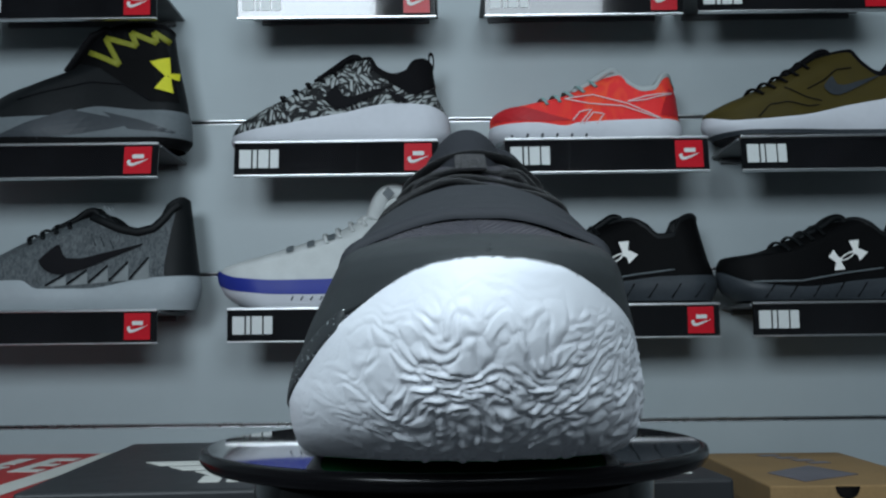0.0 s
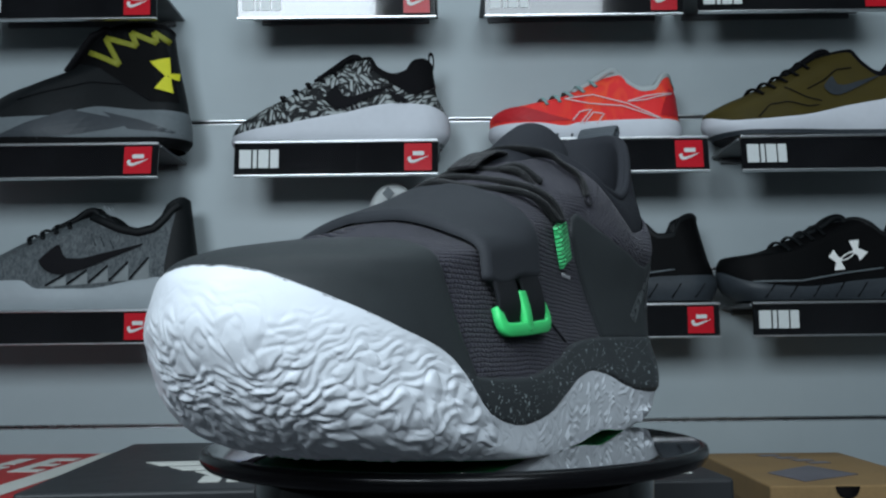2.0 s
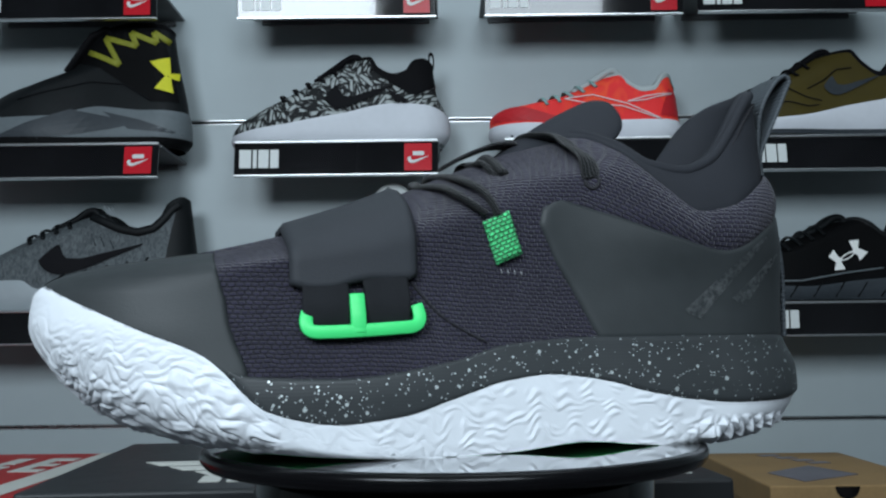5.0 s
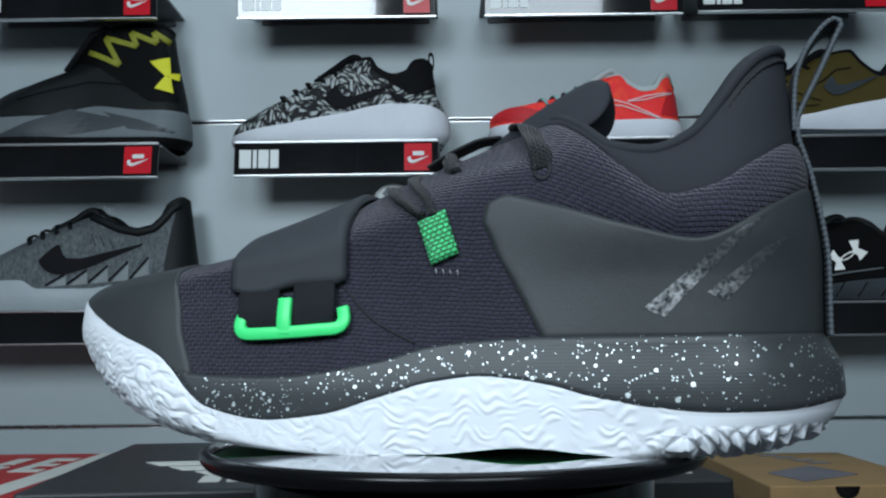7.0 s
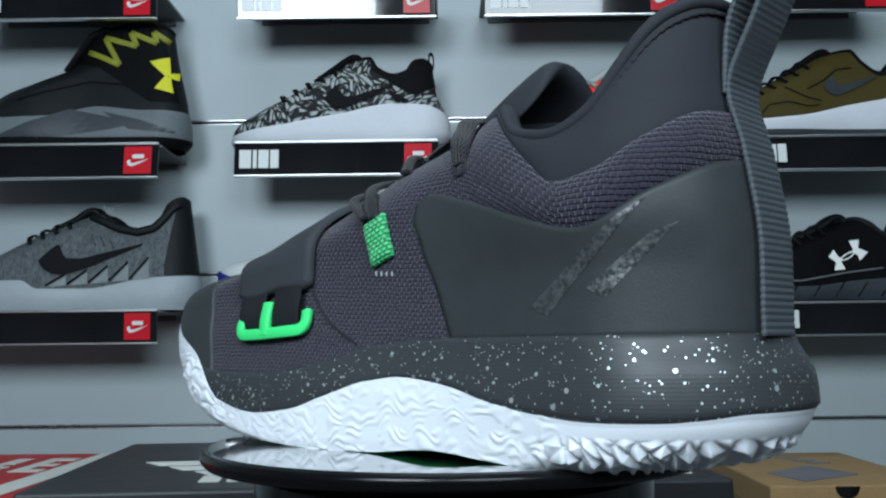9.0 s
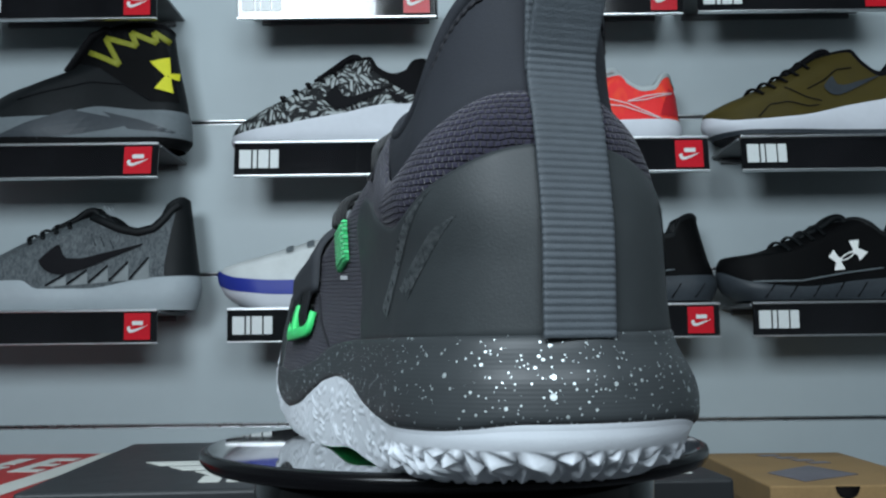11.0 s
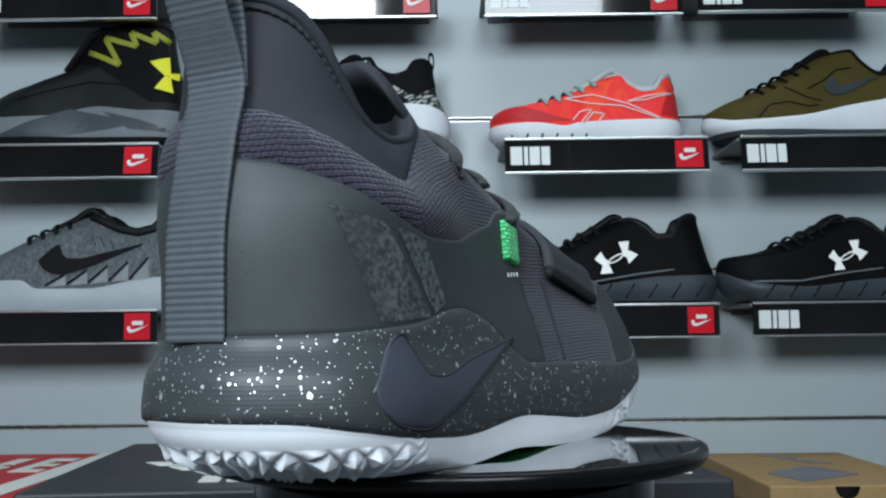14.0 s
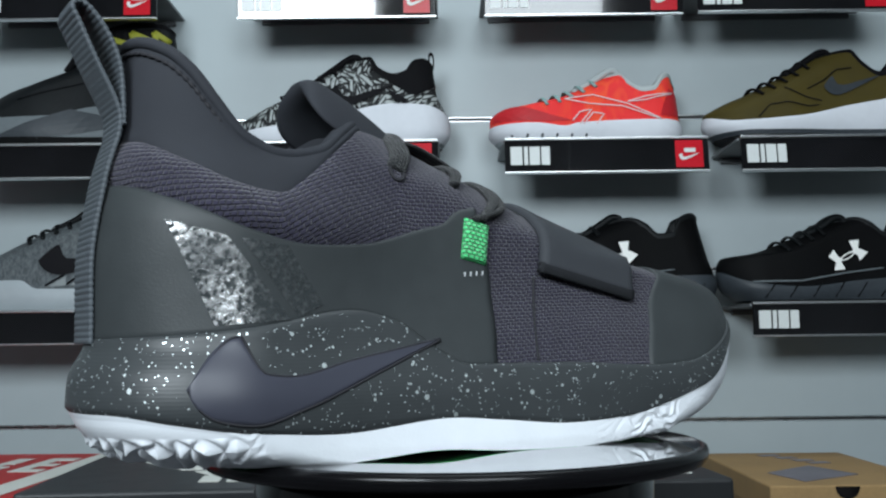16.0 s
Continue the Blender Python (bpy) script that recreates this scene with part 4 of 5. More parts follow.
    cords = (
        [flank(-0.0045, 0.0850, 0.0024), flank(-0.0005, 0.0920, 0.0036), flank(0.0050, 0.0975, 0.0026), ridge(0.0085, 0.020, -0.0010), ridge(0.0100, 0.0, 0.0010), F.spot(0.004, 0.0930, -1, 0.0024), F.spot(-0.0060, 0.0850, -1, 0.0024)],
        [flank(0.0000, 0.0850, 0.0024), flank(0.0090, 0.0900, 0.0040), flank(0.0130, 0.0945, 0.0026), ridge(0.0180, 0.018, -0.0010), ridge(0.0150, -0.002, 0.0010), F.spot(0.0060, 0.0900, -1, 0.0022), F.spot(-0.0095, 0.0850, -1, 0.0024)],
        [flank(-0.0110, 0.1020, 0.0012), flank(-0.0080, 0.1065, 0.0040), ridge(-0.0060, 0.018, -0.0008), ridge(-0.0040, 0.002, 0.0012), F.spot(-0.008, 0.1040, -1, 0.0022), F.spot(-0.0130, 0.0990, -1, 0.0012)],
        [flank(-0.0440, 0.1010, 0.0006), flank(-0.0430, 0.1065, 0.0036), flank(-0.0400, 0.1120, 0.0040), (-0.0360, 0.027, 0.1200), (-0.0300, 0.010, 0.1222), (-0.0320, -0.006, 0.1185), F.spot(-0.036, 0.1080, -1, 0.0028), F.spot(-0.0390, 0.1030, -1, 0.0008)],
    )
    for i, c in enumerate(cords):
        tube("lace", smooth_path(c, 8), 0.0080 if i == 3 else 0.0046, 0.0022 if i == 3 else 0.0028, LACE, shoe, "dark charcoal lace cord", seg=12, side=(1, 0, 0.35) if i == 3 else None)
    for sgn in (1, -1):
        c = 0.0085
        loop = [(-0.010, c + sgn * 0.006, 0.1140), (-0.006, c + sgn * 0.015, 0.1145), (-0.006, c + sgn * 0.0225, 0.1130), (-0.009, c + sgn * 0.0265, 0.1075), (-0.015, c + sgn * 0.0255, 0.1035), (-0.015, c + sgn * 0.019, 0.1075), (-0.012, c + sgn * 0.008, 0.1130)]
        loop = [(x, c + (y - c) * 0.9, z - (0.0055 if sgn > 0 else 0.0070)) for x, y, z in loop]
        tube("lace_loop", smooth_path(loop, 8), 0.0046, 0.0032, LACE, shoe, "dark charcoal lace loop", seg=12)
    keeper = smooth_path([(0.006, 0.0085, 0.1090), (-0.002, 0.0085, 0.1135), (-0.010, 0.0085, 0.1170), (-0.016, 0.0085, 0.1190), (-0.024, 0.0085, 0.1195)], 6)
    tube("lace_keeper", keeper, 0.0130, 0.0016, WEB, shoe, "black webbing lace keeper", side=(0, 1, 0), seg=16, power=0.4)
    for side, x, z in ((1, -0.0440, 0.1000), (-1, -0.0390, 0.1020)):
        a = [F.spot(x + 0.0028 * math.cos(q), z + 0.0032 * math.sin(q), side, 0.0008) for q in np.linspace(0, 2 * np.pi, 17)]
        tube("eyelet", a, 0.0016, 0.0014, SEAM, shoe, "black sewn eyelet", seg=8)

    # seams between the knit pieces
    for side, pts in ((1, ((0.0290, 0.0600), (0.0180, 0.0480), (0.0020, 0.0390))), (-1, ((0.0160, 0.0640), (0.0110, 0.0480), (0.0080, 0.0320)))):
        pth = smooth_path([F.spot(x, z, side, 0.0002) for x, z in pts], 8)
        tube("seam", pth, 0.0012, 0.0010, SEAM, shoe, "dark sewn seam", seg=6)

    # ribbed heel tape and its pull loop
    c = 0.0105
    back = [(float(F.h(z)) - 0.0016, c, z) for z in np.linspace(0.0400, 0.1120, 12)]
    path = smooth_path(back + [(-0.1345, c, 0.1200), (-0.1420, c, 0.1350), (-0.1475, c, 0.1465), (-0.1500, c, 0.1520), (-0.1475, c, 0.1540), (-0.1430, c, 0.1508), (-0.1375, c, 0.1430), (-0.1342, c, 0.1345), (-0.1330, c, 0.1250), (-0.1325, c, 0.1140)], 22)
    tube("pull_tape", path, 0.0208, 0.0014, RIBBED, shoe, "slate grey ribbed heel pull tape", side=(0, 1, 0), seg=20, power=0.35, ribs=(0.00205, 0.00042))
    return shoe


# side profiles of the shoes on the wall: (z, x) of front and heel, (x, z) of the collar and the top of the sole
HIGH = dict(front=[(-0.0007, 0.1371), (0.0186, 0.1557), (0.0373, 0.152), (0.0522, 0.1222), (0.0745, 0.0924), (0.0931, 0.0477), (0.1155, -0.0007), (0.1379, -0.0119), (0.1587, -0.0306), (0.1714, -0.0566)],
    heel=[(-0.0007, -0.1461), (0.0112, -0.1557), (0.0484, -0.1535), (0.0708, -0.1498), (0.123, -0.1386), (0.1714, -0.1311)],
    collar=[(-0.1311, 0.1662), (-0.079, 0.1692), (-0.038, 0.1617), (-0.0194, 0.1513)],
    sole=[(-0.1572, 0.0484), (-0.1013, 0.0484), (-0.0417, 0.0537), (0.0179, 0.041), (0.0924, 0.0373), (0.1557, 0.0298)])
PRINT = dict(front=[(-0.0007, 0.1222), (0.0067, 0.1431), (0.0171, 0.1446), (0.0298, 0.1386), (0.0469, 0.1148), (0.0671, 0.0775), (0.0879, 0.0402), (0.1058, 0.0104), (0.1319, -0.0268), (0.1416, -0.0417)],
    heel=[(-0.0007, -0.1311), (0.0171, -0.1438), (0.0373, -0.1431), (0.0708, -0.1289), (0.108, -0.1222), (0.1379, -0.1192)],
    collar=[(-0.12, 0.117), (-0.0999, 0.114), (-0.0879, 0.0991), (-0.0715, 0.0946), (-0.0492, 0.1043), (-0.038, 0.1192), (0.003, 0.111)],
    sole=[(-0.1461, 0.041), (-0.1162, 0.0522), (-0.0715, 0.0544), (0.003, 0.0395), (0.0775, 0.0246), (0.1483, 0.0149)])
RED = dict(front=[(-0.0007, 0.1125), (0.0149, 0.1267), (0.0335, 0.1274), (0.0447, 0.12), (0.0544, 0.0827), (0.0633, 0.0417), (0.0782, 0.0082), (0.0917, -0.0216), (0.1006, -0.0514)],
    heel=[(-0.0007, -0.1222), (0.0149, -0.1274), (0.041, -0.1244), (0.0708, -0.1207), (0.108, -0.111)],
    collar=[(-0.1148, 0.0946), (-0.0999, 0.0894), (-0.0887, 0.0745), (-0.0738, 0.0723), (-0.0551, 0.082), (-0.044, 0.0931), (-0.0142, 0.0887)],
    sole=[(-0.1289, 0.0298), (-0.044, 0.0283), (0.0156, 0.0238), (0.0306, 0.0194), (0.0678, 0.0238), (0.1289, 0.0246)])
OLIVE = dict(front=[(-0.0007, 0.1293), (0.0164, 0.1449), (0.0313, 0.1457), (0.041, 0.133), (0.0611, 0.0883), (0.0835, 0.0436), (0.1058, 0.0063), (0.12, -0.0235), (0.1319, -0.0607)],
    heel=[(-0.0007, -0.139), (0.0201, -0.1464), (0.0499, -0.139), (0.1319, -0.1278)],
    collar=[(-0.1315, 0.1133), (-0.1054, 0.0946), (-0.0831, 0.0835), (-0.0607, 0.0984), (-0.0458, 0.1155), (0.0063, 0.1051)],
    sole=[(-0.1501, 0.0574), (-0.0384, 0.0387), (0.0361, 0.0231), (0.1107, 0.0186), (0.1479, 0.0291)])
GREY = dict(front=[(-0.0007, 0.1382), (0.0224, 0.1546), (0.0522, 0.1494), (0.0745, 0.1084), (0.0969, 0.0637), (0.1155, 0.019), (0.1304, -0.0183), (0.1379, -0.0332), (0.1528, -0.0704)],
    heel=[(-0.0007, -0.1487), (0.0298, -0.1546), (0.082, -0.1487), (0.1267, -0.1427), (0.1528, -0.139)],
    collar=[(-0.1412, 0.1468), (-0.1189, 0.1379), (-0.1077, 0.1155), (-0.0816, 0.1043), (-0.0555, 0.1118), (-0.0294, 0.1267), (-0.0034, 0.1207)],
    sole=[(-0.1561, 0.0447), (-0.0928, 0.041), (-0.0183, 0.0283), (0.0414, 0.0283), (0.0637, 0.0395), (0.1561, 0.0373)])
WHITE = dict(front=[(-0.0007, 0.1028), (0.0224, 0.1326), (0.0447, 0.1408), (0.0540, 0.1360), (0.0603, 0.1207), (0.0723, 0.0775), (0.0840, 0.0387), (0.0946, 0.0007), (0.1125, -0.0365), (0.1267, -0.0680), (0.1450, -0.0880), (0.1714, -0.1133)],
    heel=[(-0.0007, -0.1356), (0.0261, -0.1416), (0.0782, -0.1356), (0.1714, -0.1282)],
    collar=[(-0.1319, 0.1400), (-0.117, 0.1240), (-0.1021, 0.1290), (-0.0930, 0.1345), (-0.078, 0.1300)],
    sole=[(-0.1431, 0.0484), (-0.076, 0.0425), (0.006, 0.0358), (0.0581, 0.035), (0.1103, 0.0395), (0.1431, 0.0514)])
BLACK = dict(front=[(-0.0007, 0.1144), (0.0186, 0.1293), (0.0447, 0.127), (0.0596, 0.1032), (0.0782, 0.0659), (0.1006, 0.0212), (0.1118, -0.0011), (0.1267, -0.0309)],
    heel=[(-0.0007, -0.1241), (0.0224, -0.1308), (0.0596, -0.1203), (0.1043, -0.1092), (0.1267, -0.1039)],
    collar=[(-0.1069, 0.1133), (-0.0794, 0.1058), (-0.0719, 0.0879), (-0.0533, 0.0857), (-0.0346, 0.1006), (-0.016, 0.108), (0.0212, 0.0999)],
    sole=[(-0.1323, 0.0335), (-0.0533, 0.0313), (-0.0086, 0.0261), (0.0659, 0.0164), (0.1323, 0.0224)])
BLACKB = dict(front=[(-0.0007, 0.1103), (0.0171, 0.1289), (0.0395, 0.1356), (0.0566, 0.1289), (0.0633, 0.0879), (0.073, 0.0581), (0.0917, 0.0134), (0.1066, -0.0238), (0.1215, -0.0537)],
    heel=[(-0.0007, -0.1282), (0.0209, -0.1356), (0.0618, -0.1244), (0.1215, -0.1133)],
    collar=[(-0.1207, 0.1103), (-0.1058, 0.1028), (-0.0984, 0.0879), (-0.0797, 0.0857), (-0.0611, 0.0991), (-0.0425, 0.1066), (-0.0015, 0.0976)],
    sole=[(-0.1371, 0.032), (-0.0387, 0.0246), (0.0358, 0.0171), (0.1028, 0.0246), (0.1371, 0.0395)])


# ---------------------------------------------------------------- shoes on the wall
def wall_shoe(profile, x, z, mats, label, y=0.868, laces=5, lace_mat=None, tongue=True, sole_low=None, logo=None, loop=False, extra=None, turn=180.0, upper_lift=0.0):
    """A trainer on a shelf, its toe to the viewer's left. mats: upper, sole, lining."""
    upper_m, sole_m, lining_m = mats
    F = Form(profile["front"], profile["heel"],
             left=[(-0.16, 0.034), (-0.1, 0.036), (-0.03, 0.037), (0.05, 0.046), (0.1, 0.045), (0.16, 0.036)],
             right=[(-0.16, 0.034), (-0.1, 0.036), (-0.03, 0.040), (0.05, 0.047), (0.1, 0.043), (0.16, 0.032)],
             lean_left=[(0.0, 0.94), (0.02, 1.0), (0.05, 0.92), (0.09, 0.74), (0.13, 0.60), (0.17, 0.55)],
             lean_right=[(0.0, 0.94), (0.02, 1.0), (0.05, 0.92), (0.09, 0.74), (0.13, 0.60), (0.17, 0.55)], nose=((0, 0.04), (0.03, 0.055), (0.2, 0.055)), back=((0, 0.04), (0.08, 0.034), (0.18, 0.022)))
    shoe = empty("display_shoe", pose(x, y, z, 0, 0, turn), label, "shoe", "shoes on the wall shelves")
    so = curve1(profile["sole"])
    back_x, back_z = profile["collar"][0]
    co = curve1([(back_x - 0.016, back_z - 0.020), (back_x - 0.004, back_z - 0.007)] + [(a + (0.006 if i == 0 else 0), b) for i, (a, b) in enumerate(profile["collar"])])
    top_z = profile["collar"][-1][1]

    def collar(xx, side):
        return co(xx)

    def sole(xx, side):
        return so(xx)
    ring = np.linspace(0, 2, 160, endpoint=False)
    P = F.band(ring, lambda xx, s: xx * 0 + 0.0003, sole, 14)
    k = np.linspace(0, 1, 14)
    sheet("sole", P, sole_m, shoe, wrap=True, off=0.0, bumps=np.tile(0.0022 * np.sin(np.pi * np.clip(k, 0.05, 1)) ** 0.5, (160, 1)))
    if sole_low:
        depth, material = sole_low
        P = F.band(ring, lambda xx, s: xx * 0 + 0.0002, lambda xx, s: xx * 0 + depth, 4)
        sheet("outsole", P, material, shoe, wrap=True, off=0.0026)
    P = F.band(ring, lambda xx, s: so(xx) - 0.003, collar, 34)
    sheet("upper", P, upper_m, shoe, wrap=True, off=-0.0004)
    line = P[:, -1]
    mid = np.array([-0.07, 0.0, 0.0])
    inward = mid - line
    inward[:, 2] = 0
    inward /= np.linalg.norm(inward, axis=1, keepdims=True) + 1e-9
    rows = [line + inward * a + np.array([0, 0, b]) for a, b in ((-0.001, -0.005), (-0.0015, 0.0), (0.001, 0.0022), (0.004, 0.001), (0.006, -0.006), (0.008, -0.03), (0.009, -0.05))]
    for r in rows:
        r[:, 2] = np.maximum(r[:, 2], 0.02)
    sheet("collar", np.stack(rows, 1), lining_m, shoe, wrap=True)
    zf = top_z
    xf = float(F.f(zf))
    if tongue:
        tip = (xf - 0.020, zf + 0.012)
        path = smooth_path([(xf + 0.03, 0, F.top(xf + 0.03) - 0.004), (xf, 0, zf - 0.001), ((xf + tip[0]) / 2, 0, (zf + tip[1]) / 2), (tip[0], 0, tip[1] - 0.001), (tip[0] - 0.008, 0, tip[1] - 0.004), (tip[0] - 0.012, 0, tip[1] - 0.018)], 6)
        tube("tongue", path, 0.036, 0.011, lining_m, shoe, side=(0, 1, 0), seg=16, power=0.7)
    for i in range(laces):
        xx = xf + 0.006 + i * 0.0165
        zt = F.top(xx)
        zs = zt - 0.012
        p = [F.spot(xx - 0.004, zs, 1, 0.0012), F.spot(xx, zt - 0.005, 1, 0.003), (xx + 0.002, 0, zt + 0.0028), F.spot(xx, zt - 0.005, -1, 0.003), F.spot(xx - 0.004, zs, -1, 0.0012)]
        tube("lace", smooth_path(p, 5), 0.0065, 0.0034, lace_mat or lining_m, shoe, seg=8)
    if loop:
        zt = profile["collar"][0][1]
        xh = float(F.h(zt))
        p = [(xh, 0, zt - 0.02), (xh - 0.003, 0, zt), (xh - 0.001, 0, zt + 0.012), (xh + 0.003, 0, zt + 0.010), (xh + 0.003, 0, zt - 0.004)]
        tube("pull_loop", smooth_path(p, 6), 0.012, 0.002, lining_m, shoe, side=(0, 1, 0), seg=10, power=0.5)
    if extra:
        extra(F, shoe, so, co)
    return shoe


def decal(F, shoe, name, outline, material, label="", off=0.0018, n=9):
    """A thin printed shape on the left flank; outline of (x, z) corners, filled between its lower and upper edges."""
    bm = bmesh.new()
    vs = [bm.verts.new((x, 0, z)) for x, z in outline]
    f = bm.faces.new(vs)
    bmesh.ops.triangulate(bm, faces=[f])
    bmesh.ops.subdivide_edges(bm, edges=bm.edges[:], cuts=4, use_grid_fill=True)
    for v in bm.verts:
        v.co = Vector(F.spot(v.co.x, max(0.001, v.co.z), 1, off))
    bmesh.ops.recalc_face_normals(bm, faces=bm.faces[:])
    if sum(f.normal.y * f.calc_area() for f in bm.faces) < 0:
        bmesh.ops.reverse_faces(bm, faces=bm.faces[:])
    return part(name, bm, material, shoe, label)


def stroke(F, shoe, name, points, width, material, off=0.0012, label="", thick=0.0010):
    """A flat line of print or cord that lies on the left flank."""
    dense = [(a[0] + (b[0] - a[0]) * k / 4, a[1] + (b[1] - a[1]) * k / 4) for a, b in zip(points, points[1:]) for k in range(4)] + [points[-1]]
    p = np.array([F.spot(x, z, 1, off) for x, z in dense])
    along = np.gradient(p, axis=0)
    return tube(name, p, width, thick, material, shoe, label, side=np.cross(along, (0.0, 1.0, 0.0)), seg=8, power=0.6)


def flank_tick(F, shoe, x_tail, length, z0, height, material, label):
    """A curved tick on the left flank; its blunt end lies towards the toe."""
    low = curve1([(0, 0.40), (0.03, 0.25), (0.10, 0.08), (0.22, 0.0), (0.40, 0.14), (0.70, 0.52), (1.0, 0.92)])
    high = curve1([(0, 0.44), (0.05, 0.62), (0.10, 0.78), (0.16, 0.92), (0.19, 0.94), (0.21, 0.72), (0.26, 0.52), (0.36, 0.50), (0.6, 0.66), (1.0, 0.96)])
    g = np.zeros((40, 9, 3))
    for i, q in enumerate(np.linspace(0, 1, 40)):
        x = x_tail + length * (1 - q)
        for j, v in enumerate(np.linspace(0, 1, 9)):
            z = z0 + height * float(low(q) * (1 - v) + high(q) * v)
            g[i, j] = F.spot(x, z, 1, 0.0)
    return sheet("tick_shape", g, material, shoe, label, off=0.0016)


def twin_mark(F, shoe, cx, cz, k, material):
    """Two flared shapes, joined by a thin ring, as a silvery print on the flank."""
    left = ((-73, 7), (-50, -20), (-38, 3), (-24, 13), (-24, 25), (-12, 53), (-55, 57), (-46, 27), (-58, 19))
    right = ((12, -53), (50, -57), (44, -25), (60, -19), (78, -10), (45, 22), (38, 0), (22, -7), (24, -20))
    mark = decal(F, shoe, "bow_mark", [(cx - a * k, cz - b * k) for a, b in left], material, "pale silver mark", 0.0014)
    decal(F, shoe, "bow_mark", [(cx - a * k, cz - b * k) for a, b in right], material, "pale silver mark", 0.0014)
    for line in (((-30, 19), (-12, 2), (8, -9), (30, -15)), ((-30, 21), (-5, 16), (14, 6), (30, -11))):
        stroke(F, shoe, "mark_link", [(cx - a * k, cz - b * k) for a, b in line], 0.0019, material, 0.0014, thick=0.0006)
    return mark


def feather_cloth(name, a, b):
    """Printed cloth: patches of parallel leaf strokes that lie at different angles."""
    m = mat(name, a, 0.7, vary=0.1)
    n, l, p = nodes_of(m)
    tc, cell, sep, ang, turn = n.new("ShaderNodeTexCoord"), n.new("ShaderNodeTexVoronoi"), n.new("ShaderNodeSeparateColor"), n.new("ShaderNodeMath"), n.new("ShaderNodeVectorRotate")
    flat = n.new("ShaderNodeMapping")
    flat.inputs["Scale"].default_value = (1.0, 0.0, 1.0)
    l.new(tc.outputs["Object"], flat.inputs["Vector"])
    cell.inputs["Scale"].default_value = 40
    l.new(flat.outputs["Vector"], cell.inputs["Vector"])
    l.new(cell.outputs["Color"], sep.inputs[0])
    ang.operation = "MULTIPLY"
    ang.inputs[1].default_value = 6.0
    l.new(sep.outputs[0], ang.inputs[0])
    turn.rotation_type = "Y_AXIS"
    l.new(flat.outputs["Vector"], turn.inputs["Vector"])
    l.new(ang.outputs[0], turn.inputs["Angle"])
    slim, leaf = n.new("ShaderNodeMapping"), n.new("ShaderNodeTexVoronoi")
    slim.inputs["Scale"].default_value = (1.0, 1.0, 0.24)
    leaf.feature = "DISTANCE_TO_EDGE"
    leaf.inputs["Scale"].default_value = 185
    l.new(turn.outputs["Vector"], slim.inputs["Vector"])
    l.new(slim.outputs["Vector"], leaf.inputs["Vector"])
    r = n.new("ShaderNodeMapRange")
    r.inputs["From Min"].default_value, r.inputs["From Max"].default_value = 0.10, 0.20
    l.new(leaf.outputs["Distance"], r.inputs["Value"])
    patch, cutp = n.new("ShaderNodeTexNoise"), n.new("ShaderNodeMapRange")
    patch.inputs["Scale"].default_value = 60
    l.new(flat.outputs["Vector"], patch.inputs["Vector"])
    cutp.inputs["From Min"].default_value, cutp.inputs["From Max"].default_value = 0.33, 0.40
    l.new(patch.outputs["Fac"], cutp.inputs["Value"])
    both = n.new("ShaderNodeMath")
    both.operation = "MULTIPLY"
    l.new(r.outputs[0], both.inputs[0])
    l.new(cutp.outputs[0], both.inputs[1])
    mx = n.new("ShaderNodeMix")
    mx.data_type = "RGBA"
    l.new(both.outputs[0], mx.inputs["Factor"])
    mx.inputs[6].default_value, mx.inputs[7].default_value = (*b, 1), (*a, 1)
    l.new(mx.outputs[2], p.inputs["Base Color"])
    return m


UPPER_DARK = mat("black mesh cloth", (0.0026, 0.0028, 0.0032), 0.62, spec=0.11, vary=0.3, scale=120, bump=0.3, bump_scale=1200)
UPPER_CHAR = mat("dark grey leather", (0.0078, 0.0095, 0.0105), 0.5, spec=0.18, vary=0.25, scale=60, bump=0.2, bump_scale=600)
SOLE_GREY = mat("mid grey foam", (0.12, 0.14, 0.15), 0.5, vary=0.15, scale=40)
SOLE_SLATE = mat("slate foam", (0.032, 0.039, 0.046), 0.45, vary=0.2, scale=40)
SOLE_WHITE = mat("white foam", (0.58, 0.60, 0.64), 0.5, vary=0.05, scale=30)
TRIANGLE = mat("light grey print", (0.19, 0.215, 0.22), 0.6, vary=0.2, scale=200)
SOLE_PALE = mat("pale grey foam", (0.32, 0.36, 0.38), 0.5, vary=0.06, scale=30)
LIN_BLACK = mat("black padded cloth", (0.004, 0.004, 0.005), 0.8, spec=0.15, vary=0.3, scale=100)
PRINT_M = feather_cloth("feather print cloth", (0.36, 0.39, 0.385), (0.006, 0.007, 0.008))
RED_M = two_tone("coral red mesh", (0.80, 0.032, 0.032), (0.86, 0.080, 0.034), 40, (1, 1, 0.4), 0.55, soft=0.1)
OLIVE_M = mat("olive cloth", (0.050, 0.037, 0.0035), 0.75, vary=0.15, scale=120, bump=0.3, bump_scale=1500)
GREY_M = two_tone("grey woven cloth", (0.112, 0.130, 0.137), (0.045, 0.054, 0.060), 260, (1, 1, 0.5), 0.5, soft=0.2)
WHITE_M = mat("white mesh cloth", (0.60, 0.63, 0.62), 0.7, vary=0.08, scale=200, bump=0.5, bump_scale=1600)
BLUE = mat("royal blue foam", (0.018, 0.032, 0.26), 0.45, vary=0.08)
YELLOW = mat("yellow print", (0.62, 0.60, 0.025), 0.5, vary=0.08)
OLIVE_Y = mat("dull yellow print", (0.24, 0.25, 0.025), 0.6, vary=0.2)
SILVER = mat("pale reflective print", (0.85, 0.85, 0.82), 0.3, vary=0.05)
PALE_LINING = mat("pale grey lining cloth", (0.40, 0.44, 0.44), 0.8, vary=0.1, scale=120)
